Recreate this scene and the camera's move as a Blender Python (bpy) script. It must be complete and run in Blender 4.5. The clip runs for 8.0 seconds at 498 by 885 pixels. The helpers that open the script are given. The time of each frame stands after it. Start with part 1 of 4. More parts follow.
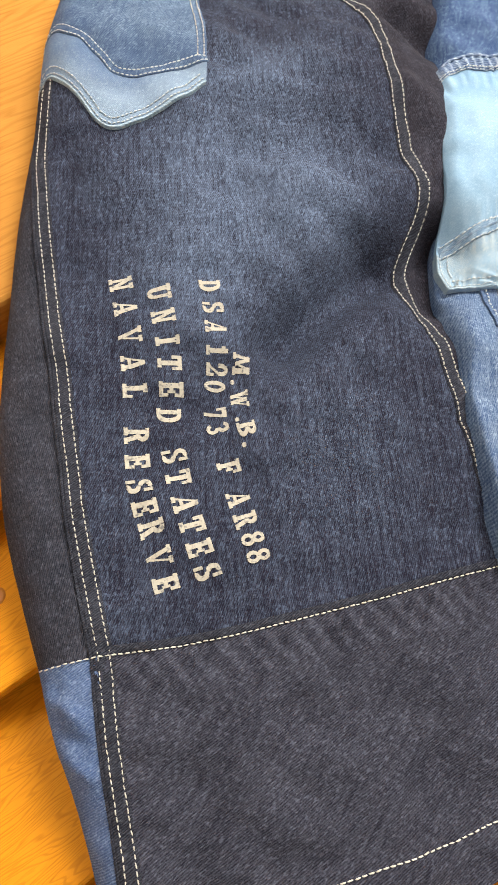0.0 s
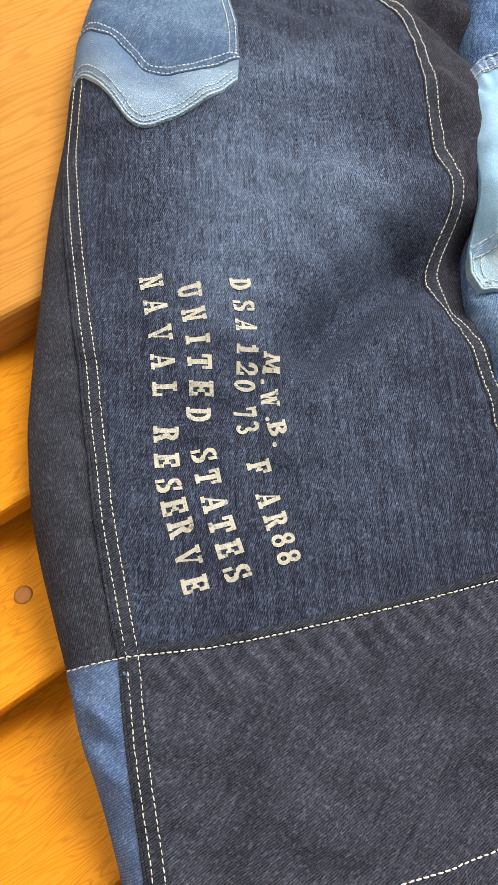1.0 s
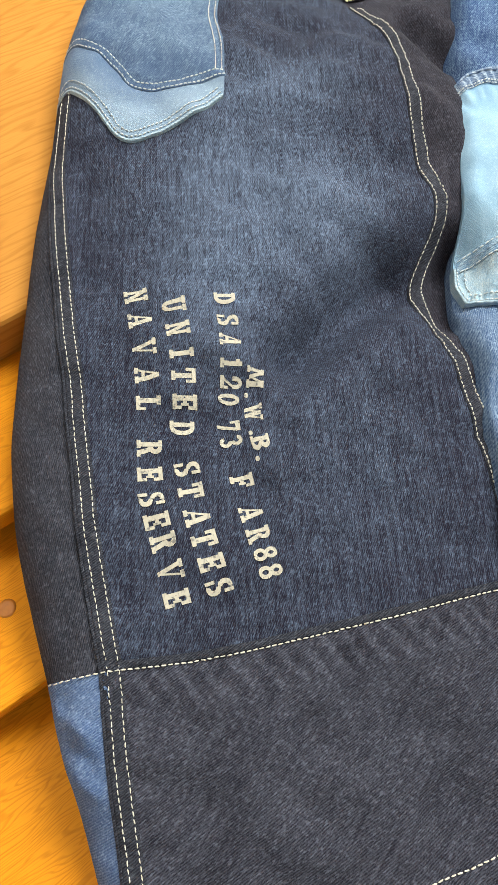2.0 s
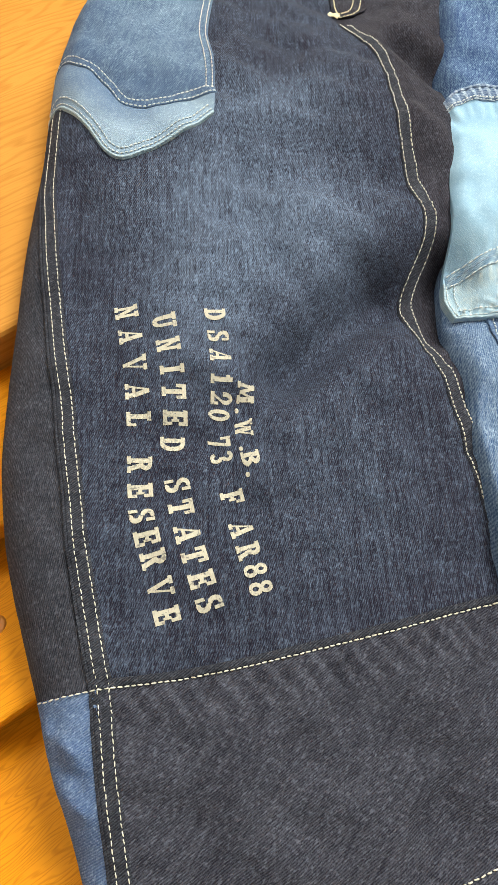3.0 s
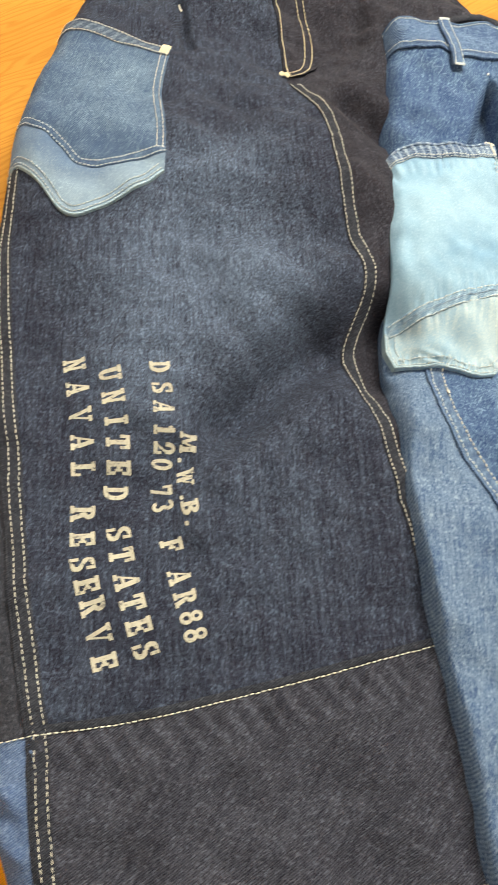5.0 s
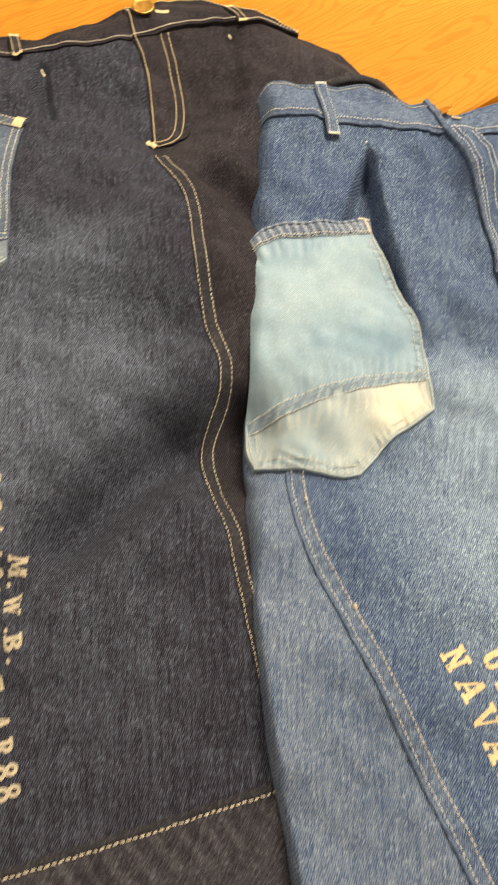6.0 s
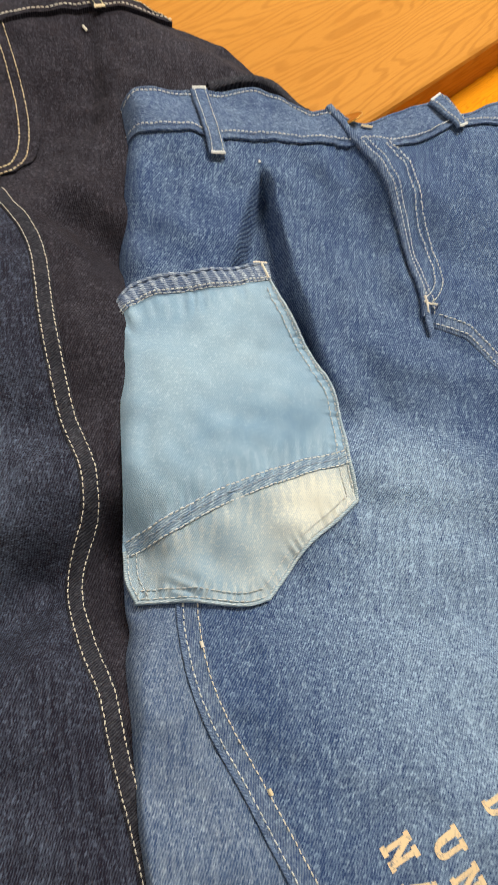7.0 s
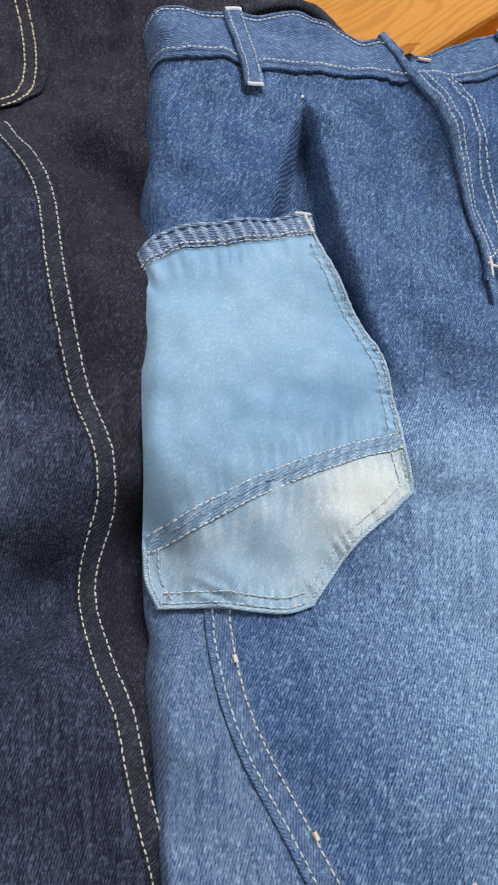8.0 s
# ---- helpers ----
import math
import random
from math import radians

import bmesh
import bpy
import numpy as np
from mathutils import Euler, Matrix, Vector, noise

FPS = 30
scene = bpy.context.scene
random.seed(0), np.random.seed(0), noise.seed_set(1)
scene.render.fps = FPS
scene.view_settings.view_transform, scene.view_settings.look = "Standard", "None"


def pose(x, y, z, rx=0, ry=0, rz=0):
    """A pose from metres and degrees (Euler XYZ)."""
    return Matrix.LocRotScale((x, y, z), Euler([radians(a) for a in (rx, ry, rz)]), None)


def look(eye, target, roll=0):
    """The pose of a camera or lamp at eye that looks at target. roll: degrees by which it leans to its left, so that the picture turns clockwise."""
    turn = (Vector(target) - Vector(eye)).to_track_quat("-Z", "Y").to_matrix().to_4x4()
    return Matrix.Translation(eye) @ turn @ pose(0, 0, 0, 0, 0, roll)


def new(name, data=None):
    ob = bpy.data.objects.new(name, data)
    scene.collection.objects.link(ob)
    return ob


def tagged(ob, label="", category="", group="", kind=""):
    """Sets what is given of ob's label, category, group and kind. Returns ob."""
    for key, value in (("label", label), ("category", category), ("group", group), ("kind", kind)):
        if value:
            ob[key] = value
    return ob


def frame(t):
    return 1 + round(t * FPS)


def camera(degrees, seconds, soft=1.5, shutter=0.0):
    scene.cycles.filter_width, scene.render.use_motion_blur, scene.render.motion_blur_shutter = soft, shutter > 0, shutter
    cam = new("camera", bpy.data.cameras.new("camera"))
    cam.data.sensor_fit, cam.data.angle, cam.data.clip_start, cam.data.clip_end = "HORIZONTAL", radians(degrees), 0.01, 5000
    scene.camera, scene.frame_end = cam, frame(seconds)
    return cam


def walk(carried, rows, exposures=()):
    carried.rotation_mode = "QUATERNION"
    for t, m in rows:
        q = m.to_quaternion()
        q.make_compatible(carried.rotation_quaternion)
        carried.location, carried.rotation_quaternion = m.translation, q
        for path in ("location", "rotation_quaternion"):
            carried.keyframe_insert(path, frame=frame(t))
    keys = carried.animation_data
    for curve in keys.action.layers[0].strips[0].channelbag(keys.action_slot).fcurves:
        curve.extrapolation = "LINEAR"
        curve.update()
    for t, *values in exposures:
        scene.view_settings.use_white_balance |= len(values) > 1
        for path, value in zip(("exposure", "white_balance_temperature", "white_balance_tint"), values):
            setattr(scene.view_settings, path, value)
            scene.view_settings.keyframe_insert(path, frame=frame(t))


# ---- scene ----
cam = camera(40.7, 8.0, 1.0, 0.4)
PATH = [
    (0, (0.1093, 0.1452, 0.4020), (0.2256, 0.7852, -1.4890), 18.90),
    (0.5, (0.1022, 0.1435, 0.3980), (0.1793, 0.7795, -1.4970), 16.10),
    (1, (0.1022, 0.1435, 0.3960), (0.1676, 0.7871, -1.4960), 15.20),
    (1.5, (0.1063, 0.1453, 0.3970), (0.1713, 0.8009, -1.4920), 15.10),
    (3, (0.1116, 0.1530, 0.4020), (0.1911, 0.8380, -1.4750), 15.90),
    (3.5, (0.1128, 0.1560, 0.4010), (0.1927, 0.8489, -1.4730), 15.70),
    (4, (0.1087, 0.1552, 0.4030), (0.1952, 0.8598, -1.4660), 16.00),
    (4.2, (0.1088, 0.1572, 0.4060), (0.1936, 0.8679, -1.4620), 15.80),
    (5.3, (0.1782, 0.1838, 0.4300), (0.2467, 0.9304, -1.4250), 14.60),
    (5.5, (0.2049, 0.1975, 0.4300), (0.2719, 0.9532, -1.4210), 14.30),
    (6, (0.2209, 0.2578, 0.4320), (0.3310, 0.9963, -1.4230), 16.50),
    (6.5, (0.2382, 0.3251, 0.4100), (0.4880, 1.0538, -1.4350), 23.80),
    (7, (0.2502, 0.3655, 0.3740), (0.5468, 1.0479, -1.4830), 26.80),
    (7.5, (0.2519, 0.3805, 0.3280), (0.5617, 1.0041, -1.5470), 29.50),
    (8, (0.2411, 0.3840, 0.3250), (0.5303, 0.9966, -1.5560), 29.40),
]
EXPOSURES = [(0.0, 0.54, 6900, 11), (1.0, 0.54, 6500, 7), (4.2, 0.56, 7200, 2), (5.3, 0.42, 8300, 4),(5.6,0.33,9500,8),(6.0,0.2,10800,12),(6.7,-0.05,10200,12),(7.1,-0.22,6800,11),(7.5,-0.3,6000,12),(8.0,-0.3,6000,12)]
walk(cam, [(t, look(eye, target, roll)) for t, eye, target, roll in PATH], EXPOSURES)

# ---- world and lamps ----
world = bpy.data.worlds.new("room_world")
scene.world = world
world.use_nodes = True
world.node_tree.nodes["Background"].inputs[0].default_value = (0.9, 0.95, 1.0, 1)
world.node_tree.nodes["Background"].inputs[1].default_value = 0.05
TABLE_H = 0.74          # the floor lies this far below the boards
CEIL = 1.85
# unseen panels (x, y, watts): the main light first, then two added as fill
LAMPS = [(0.75, 1.45, 64.0), (-1.35, 0.75, 13.0), (1.0, -1.3, 7.0)]


# ---- materials ----
class Nodes:
    """A small helper for node trees."""

    def __init__(self, name):
        self.mat = bpy.data.materials.new(name)
        self.mat.use_nodes = True
        self.tree = self.mat.node_tree
        self.out = self.tree.nodes["Principled BSDF"]

    def add(self, kind, **inputs):
        n = self.tree.nodes.new(kind)
        for k, v in inputs.items():
            self.put(n, k.replace("_", " "), v)
        return n

    def put(self, n, key, v):
        sock = n.inputs[int(key)] if key.isdigit() else n.inputs[key]
        if isinstance(v, bpy.types.NodeSocket):
            self.tree.links.new(v, sock)
        else:
            sock.default_value = v

    def math(self, op, a, b=0.0, clamp=False):
        n = self.tree.nodes.new("ShaderNodeMath")
        n.operation, n.use_clamp = op, clamp
        self.put(n, "0", a)
        self.put(n, "1", b)
        return n.outputs[0]

    def mix(self, f, a, b, blend="MIX"):
        n = self.tree.nodes.new("ShaderNodeMix")
        n.data_type, n.blend_type = "RGBA", blend
        n.clamp_factor = True
        for i, v in ((0, f), (6, a), (7, b)):
            self.put(n, str(i), v if isinstance(v, (bpy.types.NodeSocket, float, int)) else (*v, 1))
        return n.outputs[2]

    def coords(self, turn=0.0, scale=(1, 1, 1), shift=(0, 0, 0)):
        tc = self.tree.nodes.new("ShaderNodeTexCoord")
        a = self.tree.nodes.new("ShaderNodeMapping")
        a.inputs["Location"].default_value = shift
        a.inputs["Rotation"].default_value = (0, 0, radians(turn))
        self.tree.links.new(tc.outputs["Object"], a.inputs["Vector"])
        b = self.tree.nodes.new("ShaderNodeMapping")
        b.inputs["Scale"].default_value = scale
        self.tree.links.new(a.outputs[0], b.inputs["Vector"])
        return b.outputs[0]

    def noise(self, vec, scale, detail=2.0, rough=0.5):
        n = self.add("ShaderNodeTexNoise", Vector=vec, Scale=scale, Detail=detail, Roughness=rough)
        return n.outputs["Fac"]

    def ramp(self, f, lo, hi, a=0.0, b=1.0, smooth=False):
        n = self.tree.nodes.new("ShaderNodeMapRange")
        n.interpolation_type = "SMOOTHSTEP" if smooth else "LINEAR"
        for i, v in enumerate((f, lo, hi, a, b)):
            self.put(n, str(i), v)
        return n.outputs[0]


def denim(name, deep, pale, turn=0.0, fades_and_shade=(), worn=0.35, slub=0.5, sheen=0.0, grain=1.0, blot=0.6, lean=24, crisp=1.0, rope=()):
    """Twill: deep warp and pale weft in fine slanted ribs, flecks, slubs along the warp, and worn places (x, y, rx, ry,
    turn, amount); a negative amount paints in fold shade.
    rope: (turn, period, amount) of the pale ridges that washing leaves on rolled edges, and the oval in which they lie."""
    k = Nodes(name)
    flat = k.coords()
    speck = k.noise(k.coords(turn, (1, 0.55, 1)), 1150 * grain, 2.0, 0.75)
    fleck = k.ramp(k.noise(k.coords(turn + lean, (1, 0.38, 1)), 950 * grain, 1.0, 0.6), 0.55, 0.68)
    slubs = k.noise(k.coords(turn, (1, 0.022, 1)), 1250, 2.0, 0.7)
    bars = k.noise(k.coords(turn, (1, 0.03, 1)), 330, 2.0, 0.6)
    cross = k.noise(k.coords(turn, (0.05, 1, 1)), 900, 1.0)
    broad = k.noise(flat, 20, 3.0, 0.55)
    cloud = k.noise(flat, 80, 3.0, 0.6)
    twill = k.add("ShaderNodeTexWave", Vector=k.coords(turn + lean), Scale=270.0 * grain, Distortion=2.0, Detail=2.0, Detail_Scale=3.0, Detail_Roughness=0.7)
    rib = twill.outputs["Fac"]
    # the weave, from 0 to 1 about a middle of 0.5
    t = k.math("MULTIPLY", k.ramp(speck, 0.28, 0.72), 0.34)
    t = k.math("ADD", t, k.math("MULTIPLY", rib, 0.30))
    t = k.math("ADD", t, k.math("MULTIPLY", k.ramp(slubs, 0.36, 0.68), 0.44 * slub))
    t = k.math("ADD", t, k.math("MULTIPLY", k.ramp(bars, 0.3, 0.7), 0.22 * slub))
    t = k.math("ADD", t, k.math("MULTIPLY", k.ramp(cross, 0.3, 0.7), 0.10))
    t = k.math("ADD", t, k.math("MULTIPLY", fleck, 0.42))
    t = k.math("SUBTRACT", t, 0.43 + 0.33 * slub)
    wear_and_shade = k.math("ADD", k.ramp(broad, 0.35, 0.7, 0.0, 0.35 * blot), k.ramp(cloud, 0.4, 0.75, 0.0, 0.2 * blot))
    def oval(x, y, rx, ry, a):
        """How far a place lies from an oval's middle, 1 at its rim."""
        m = k.tree.nodes.new("ShaderNodeMapping")
        m.inputs["Rotation"].default_value = (0, 0, radians(-a))
        k.tree.links.new(k.coords(0, (1, 1, 0), (-x, -y, 0)), m.inputs["Vector"])
        m2 = k.tree.nodes.new("ShaderNodeMapping")
        m2.inputs["Scale"].default_value = (1 / rx, 1 / ry, 0)
        k.tree.links.new(m.outputs[0], m2.inputs["Vector"])
        ln = k.tree.nodes.new("ShaderNodeVectorMath")
        ln.operation = "LENGTH"
        k.tree.links.new(m2.outputs[0], ln.inputs[0])
        return k.math("ADD", ln.outputs["Value"], k.ramp(cloud, 0.2, 0.8, -0.18, 0.18))

    for x, y, rx, ry, a, amount in fades_and_shade:
        wear_and_shade = k.math("ADD", wear_and_shade, k.ramp(oval(x, y, rx, ry, a), 0.10, 1.2, amount, 0.0, True))
    for r_turn, period, amount, *where in rope:
        w = k.add("ShaderNodeTexWave", Vector=k.coords(r_turn), Scale=0.314 / period, Distortion=5.0, Detail=3.0, Detail_Scale=0.6)
        rub = k.ramp(w.outputs["Fac"], 0.35, 0.95, -0.3 * amount if where else 0.0, amount, True)
        if where:
            rub = k.math("MULTIPLY", rub, k.ramp(oval(*where), 0.55, 1.1, 1.0, 0.0, True))
        wear_and_shade = k.math("ADD", wear_and_shade, rub)
    level = k.math("ADD", k.math("MULTIPLY", wear_and_shade, 0.68), 0.56 * worn)
    swing = k.math("ADD", k.math("MULTIPLY", k.math("POWER", level, 0.6), 1.35 * crisp), 0.10 * crisp)
    pick = k.math("ADD", level, k.math("MULTIPLY", t, swing), True)
    k.put(k.out, "Base Color", k.mix(pick, deep, pale))
    k.put(k.out, "Roughness", 0.9)
    k.put(k.out, "Specular IOR Level", 0.2)
    k.put(k.out, "Sheen Weight", sheen)
    k.put(k.out, "Sheen Roughness", 0.5)
    h = k.math("ADD", k.math("MULTIPLY", speck, 0.5), k.math("ADD", k.math("MULTIPLY", rib, 0.35), k.math("MULTIPLY", slubs, 0.35)))
    bump = k.add("ShaderNodeBump", Strength=1.0, Distance=0.0006, Height=h)
    k.put(k.out, "Normal", bump.outputs[0])
    return k.mat


def wood(name, pale, deep, line, turn, figure=1.0, gloss=0.48):
    k = Nodes(name)
    along = k.coords(turn, (0.16, 1.0, 1.0))
    info = k.add("ShaderNodeObjectInfo")
    warpn = k.noise(along, 9 * figure, 3.0, 0.5)
    vm = k.add("ShaderNodeVectorMath")
    vm.operation = "ADD"
    k.put(vm, "0", along)
    comb = k.add("ShaderNodeCombineXYZ", X=0.0, Y=k.math("ADD", k.math("MULTIPLY", warpn, 0.13), k.math("MULTIPLY", info.outputs["Random"], 3.0)), Z=0.0)
    k.put(vm, "1", comb.outputs[0])
    rings = k.add("ShaderNodeTexWave", Vector=vm.outputs[0], Scale=26.0 * figure, Distortion=1.4, Detail=3.0, Detail_Scale=2.0, Detail_Roughness=0.6)
    rings.bands_direction = "Y"
    pores = k.noise(k.coords(turn, (0.05, 1, 1)), 900, 2.0, 0.7)
    broad = k.noise(k.coords(turn, (0.3, 1, 1)), 8, 3.0)
    col = k.mix(k.ramp(broad, 0.3, 0.7), pale, deep)
    col = k.mix(k.ramp(rings.outputs["Fac"], 0.55, 1.0, 0.0, 0.38), col, line)
    col = k.mix(k.ramp(pores, 0.52, 0.75, 0.0, 0.42), col, line)
    k.put(k.out, "Base Color", col)
    k.put(k.out, "Roughness", k.ramp(pores, 0.3, 0.8, gloss - 0.05, gloss + 0.12))
    k.put(k.out, "Specular IOR Level", 0.08)
    h = k.math("ADD", k.math("MULTIPLY", rings.outputs["Fac"], -0.4), k.math("MULTIPLY", pores, -0.6))
    bump = k.add("ShaderNodeBump", Strength=0.25, Distance=0.0006, Height=h)
    k.put(k.out, "Normal", bump.outputs[0])
    return k.mat


def plain(name, a, b, rough=0.8, scale=60.0, metal=0.0, bump=0.0):
    k = Nodes(name)
    n = k.noise(k.coords(), scale, 3.0, 0.6)
    k.put(k.out, "Base Color", k.mix(k.ramp(n, 0.3, 0.7), a, b))
    k.put(k.out, "Roughness", rough)
    k.put(k.out, "Metallic", metal)
    if bump:
        bm_ = k.add("ShaderNodeBump", Strength=0.5, Distance=bump, Height=n)
        k.put(k.out, "Normal", bm_.outputs[0])
    return k.mat


def print_ink(name, ink, cloth):
    """Screen print, cracked and rubbed through in places."""
    k = Nodes(name)
    crack = k.noise(k.coords(), 420, 3.0, 0.65)
    rub = k.noise(k.coords(0, (1, 0.3, 1)), 900, 1.0)
    gone = k.math("ADD", k.ramp(crack, 0.57, 0.66, 0.0, 0.7), k.ramp(rub, 0.55, 0.78, 0.0, 0.4), True)
    k.put(k.out, "Base Color", k.mix(gone, ink, cloth))
    k.put(k.out, "Roughness", 0.75)
    bump = k.add("ShaderNodeBump", Strength=0.4, Distance=0.0004, Height=rub)
    k.put(k.out, "Normal", bump.outputs[0])
    return k.mat


NAVY, NAVY_PALE = (0.0095, 0.0090, 0.0205), (0.138, 0.192, 0.300)
MID, MID_PALE = (0.014, 0.042, 0.135), (0.28, 0.43, 0.62)
M_DARK_FRONT = denim("dark_denim_front", NAVY, NAVY_PALE, -11, worn=0.225, crisp=1.2, slub=0.85, blot=0.25, fades_and_shade=[
    (0.105, 0.45, 0.095, 0.11, 10, 0.52), (0.085, 0.36, 0.05, 0.07, 0, 0.26), (0.155, 0.435, 0.05, 0.045, 0, 0.26), (0.105, 0.535, 0.06, 0.035, 20, 0.25),
    (0.170, 0.285, 0.070, 0.09, 0, 0.10)])
M_DARK = denim("dark_denim", (0.0075, 0.0060, 0.0115), (0.135, 0.145, 0.20), -8, worn=0.17, blot=0.3)
M_DARK_SIDE = denim("dark_denim_side", (0.008, 0.010, 0.017), (0.155, 0.165, 0.22), -20, worn=0.25, slub=0.3, blot=0.3)
M_DARK_LOW = denim("dark_denim_hem", (0.010, 0.0098, 0.0190), (0.145, 0.160, 0.22), 24, worn=0.32, crisp=1.1, rope=[(-50, 0.0105, 0.17, 0.180, 0.168, 0.150, 0.015, 20)], slub=0.55, blot=0.3)
M_KNIT = denim("mid_blue_denim", (0.045, 0.085, 0.20), (0.26, 0.36, 0.56), 24, worn=0.30, crisp=1.3, slub=0.4)
M_DPOCKET = denim("pocket_blue_denim", (0.030, 0.060, 0.135), (0.25, 0.36, 0.49), 4, worn=0.20, fades_and_shade=[(0.03, 0.60, 0.05, 0.05, 0, 0.22), (0.03, 0.55, 0.05, 0.02, 10, 0.2)])
M_DTIP = denim("pocket_tip_denim", (0.070, 0.125, 0.25), (0.38, 0.51, 0.63), 4, worn=0.18, slub=0.25, crisp=0.6, fades_and_shade=[(0.018, 0.482, 0.05, 0.024, 20, 0.55), (0.055, 0.512, 0.03, 0.022, 20, 0.45), (-0.02, 0.499, 0.03, 0.010, -30, 0.3)], grain=1.3)
M_LIGHT = denim("washed_denim", MID, MID_PALE, 2, worn=0.27, slub=0.6, blot=0.35, crisp=1.35, fades_and_shade=[
    (0.400, 0.472, 0.060, 0.050, -25, 0.40), (0.415, 0.40, 0.10, 0.16, 18, 0.56), (0.43, 0.30, 0.08, 0.12, 10, 0.12), (0.36, 0.60, 0.05, 0.04, 0, 0.08)])
M_LIGHT_SIDE = denim("washed_denim_side", (0.030, 0.070, 0.17), (0.34, 0.46, 0.62), -6, worn=0.37, slub=1.0, blot=0.3, fades_and_shade=[(0.285, 0.28, 0.04, 0.1, 10, 0.06)])
M_LBAND = denim("waistband_denim", (0.018, 0.046, 0.140), (0.29, 0.43, 0.62), 80, worn=0.31, slub=0.4)
# the two negative ovals paint the shade of the pocket's folds into its colour
M_LPOCKET = denim("sky_blue_pocket", (0.14, 0.29, 0.47), (0.41, 0.59, 0.74), 2, worn=0.49, slub=0.2, grain=1.3, crisp=0.62, blot=1.0, rope=[(-10, 0.0066, 0.17, 0.300, 0.471, 0.085, 0.010, 27), (-20, 0.0085, 0.16, 0.270, 0.566, 0.055, 0.009, 22), (60, 0.0056, 0.20, 0.358, 0.520, 0.008, 0.05, 22)], fades_and_shade=[(0.28, 0.535, 0.05, 0.03, 30, 0.3), (0.315, 0.50, 0.04, 0.022, 10, -0.22), (0.265, 0.56, 0.03, 0.02, 0, -0.15), (0.255, 0.46, 0.02, 0.05, 0, 0.2)])
M_LTIP = denim("bleached_pocket_tip", (0.15, 0.31, 0.49), (0.64, 0.70, 0.67), 2, worn=0.34, slub=0.25, grain=1.2, crisp=0.6, blot=0.9, rope=[(-12, 0.0066, 0.17, 0.305, 0.453, 0.085, 0.009, 27), (0, 0.0054, 0.20, 0.285, 0.409, 0.05, 0.007, 2), (-40, 0.0054, 0.20, 0.346, 0.441, 0.05, 0.007, 47)], fades_and_shade=[(0.345, 0.460, 0.038, 0.030, 30, 0.85), (0.312, 0.425, 0.020, 0.024, 0, 0.30)])
M_LROPE = denim("roped_band_denim", (0.03, 0.07, 0.18), (0.50, 0.62, 0.74), 60, worn=0.30, slub=0.3, blot=0.2, rope=[(-38, 0.0056, 0.40)])
M_LSEAM = denim("roped_seam_denim", MID, (0.34, 0.48, 0.64), -20, worn=0.32, slub=0.3, blot=0.2, rope=[(32, 0.0075, 0.10)])
M_PSEAM = denim("pocket_seam_denim", (0.07, 0.16, 0.30), (0.46, 0.61, 0.72), 30, worn=0.42, slub=0.2, blot=0.4, rope=[(20, 0.0058, 0.30)])
M_ROPE = denim("roped_edge_denim", (0.18, 0.30, 0.43), (0.62, 0.74, 0.78), 50, worn=0.5, slub=0.2)
M_DROPE = denim("dark_seam_denim", (0.009, 0.010, 0.018), (0.15, 0.17, 0.22), 20, worn=0.18, slub=0.2, blot=0.3)
M_DROPEB = denim("roped_dark_band", (0.03, 0.05, 0.10), (0.30, 0.38, 0.48), 60, worn=0.25, slub=0.3, blot=0.2, rope=[(50, 0.0060, 0.30)])
M_THREAD = plain("cream_thread", (0.54, 0.53, 0.48), (0.70, 0.69, 0.63), 0.7, 900)
M_THREAD_TAN = plain("tan_thread", (0.58, 0.50, 0.33), (0.72, 0.64, 0.46), 0.7, 900)
M_THREAD_MID = plain("mid_blue_thread", (0.16, 0.24, 0.36), (0.28, 0.36, 0.46), 0.8, 900)
M_THREAD_BLUE = plain("pale_blue_thread", (0.42, 0.50, 0.56), (0.64, 0.68, 0.68), 0.7, 900)
M_BRASS = plain("brass", (0.62, 0.36, 0.10), (0.78, 0.50, 0.18), 0.32, 300, 1.0)
M_PRINT = print_ink("cream_print", (0.42, 0.405, 0.345), (0.07, 0.075, 0.09))
M_PRINT_TAN = print_ink("tan_print", (0.66, 0.54, 0.35), (0.12, 0.15, 0.2))
M_OAK = wood("oak_veneer", (0.50, 0.238, 0.050), (0.43, 0.190, 0.035), (0.27, 0.100, 0.014), -44, 2.0)
M_PINE = wood("pine_board", (0.74, 0.31, 0.018), (0.65, 0.25, 0.012), (0.36, 0.105, 0.004), -44, 3.6)
M_KNOT = plain("knot_wood", (0.34, 0.12, 0.015), (0.46, 0.17, 0.02), 0.45, 200)
M_WALL = plain("painted_plaster", (0.74, 0.72, 0.68), (0.80, 0.78, 0.74), 0.85, 4)
M_FLOOR = plain("grey_carpet", (0.16, 0.15, 0.14), (0.22, 0.21, 0.20), 0.95, 80)
M_STRIPE_DARK = plain("black_cotton", (0.015, 0.015, 0.016), (0.03, 0.03, 0.03), 0.9, 500)
M_STRIPE_PALE = plain("cream_cotton", (0.70, 0.66, 0.56), (0.78, 0.74, 0.64), 0.9, 500)
k = Nodes("lamp_diffuser")
k.put(k.out, "Emission Color", (1.0, 0.97, 0.92, 1))
k.put(k.out, "Emission Strength", 3.0)
M_GLOW = k.mat


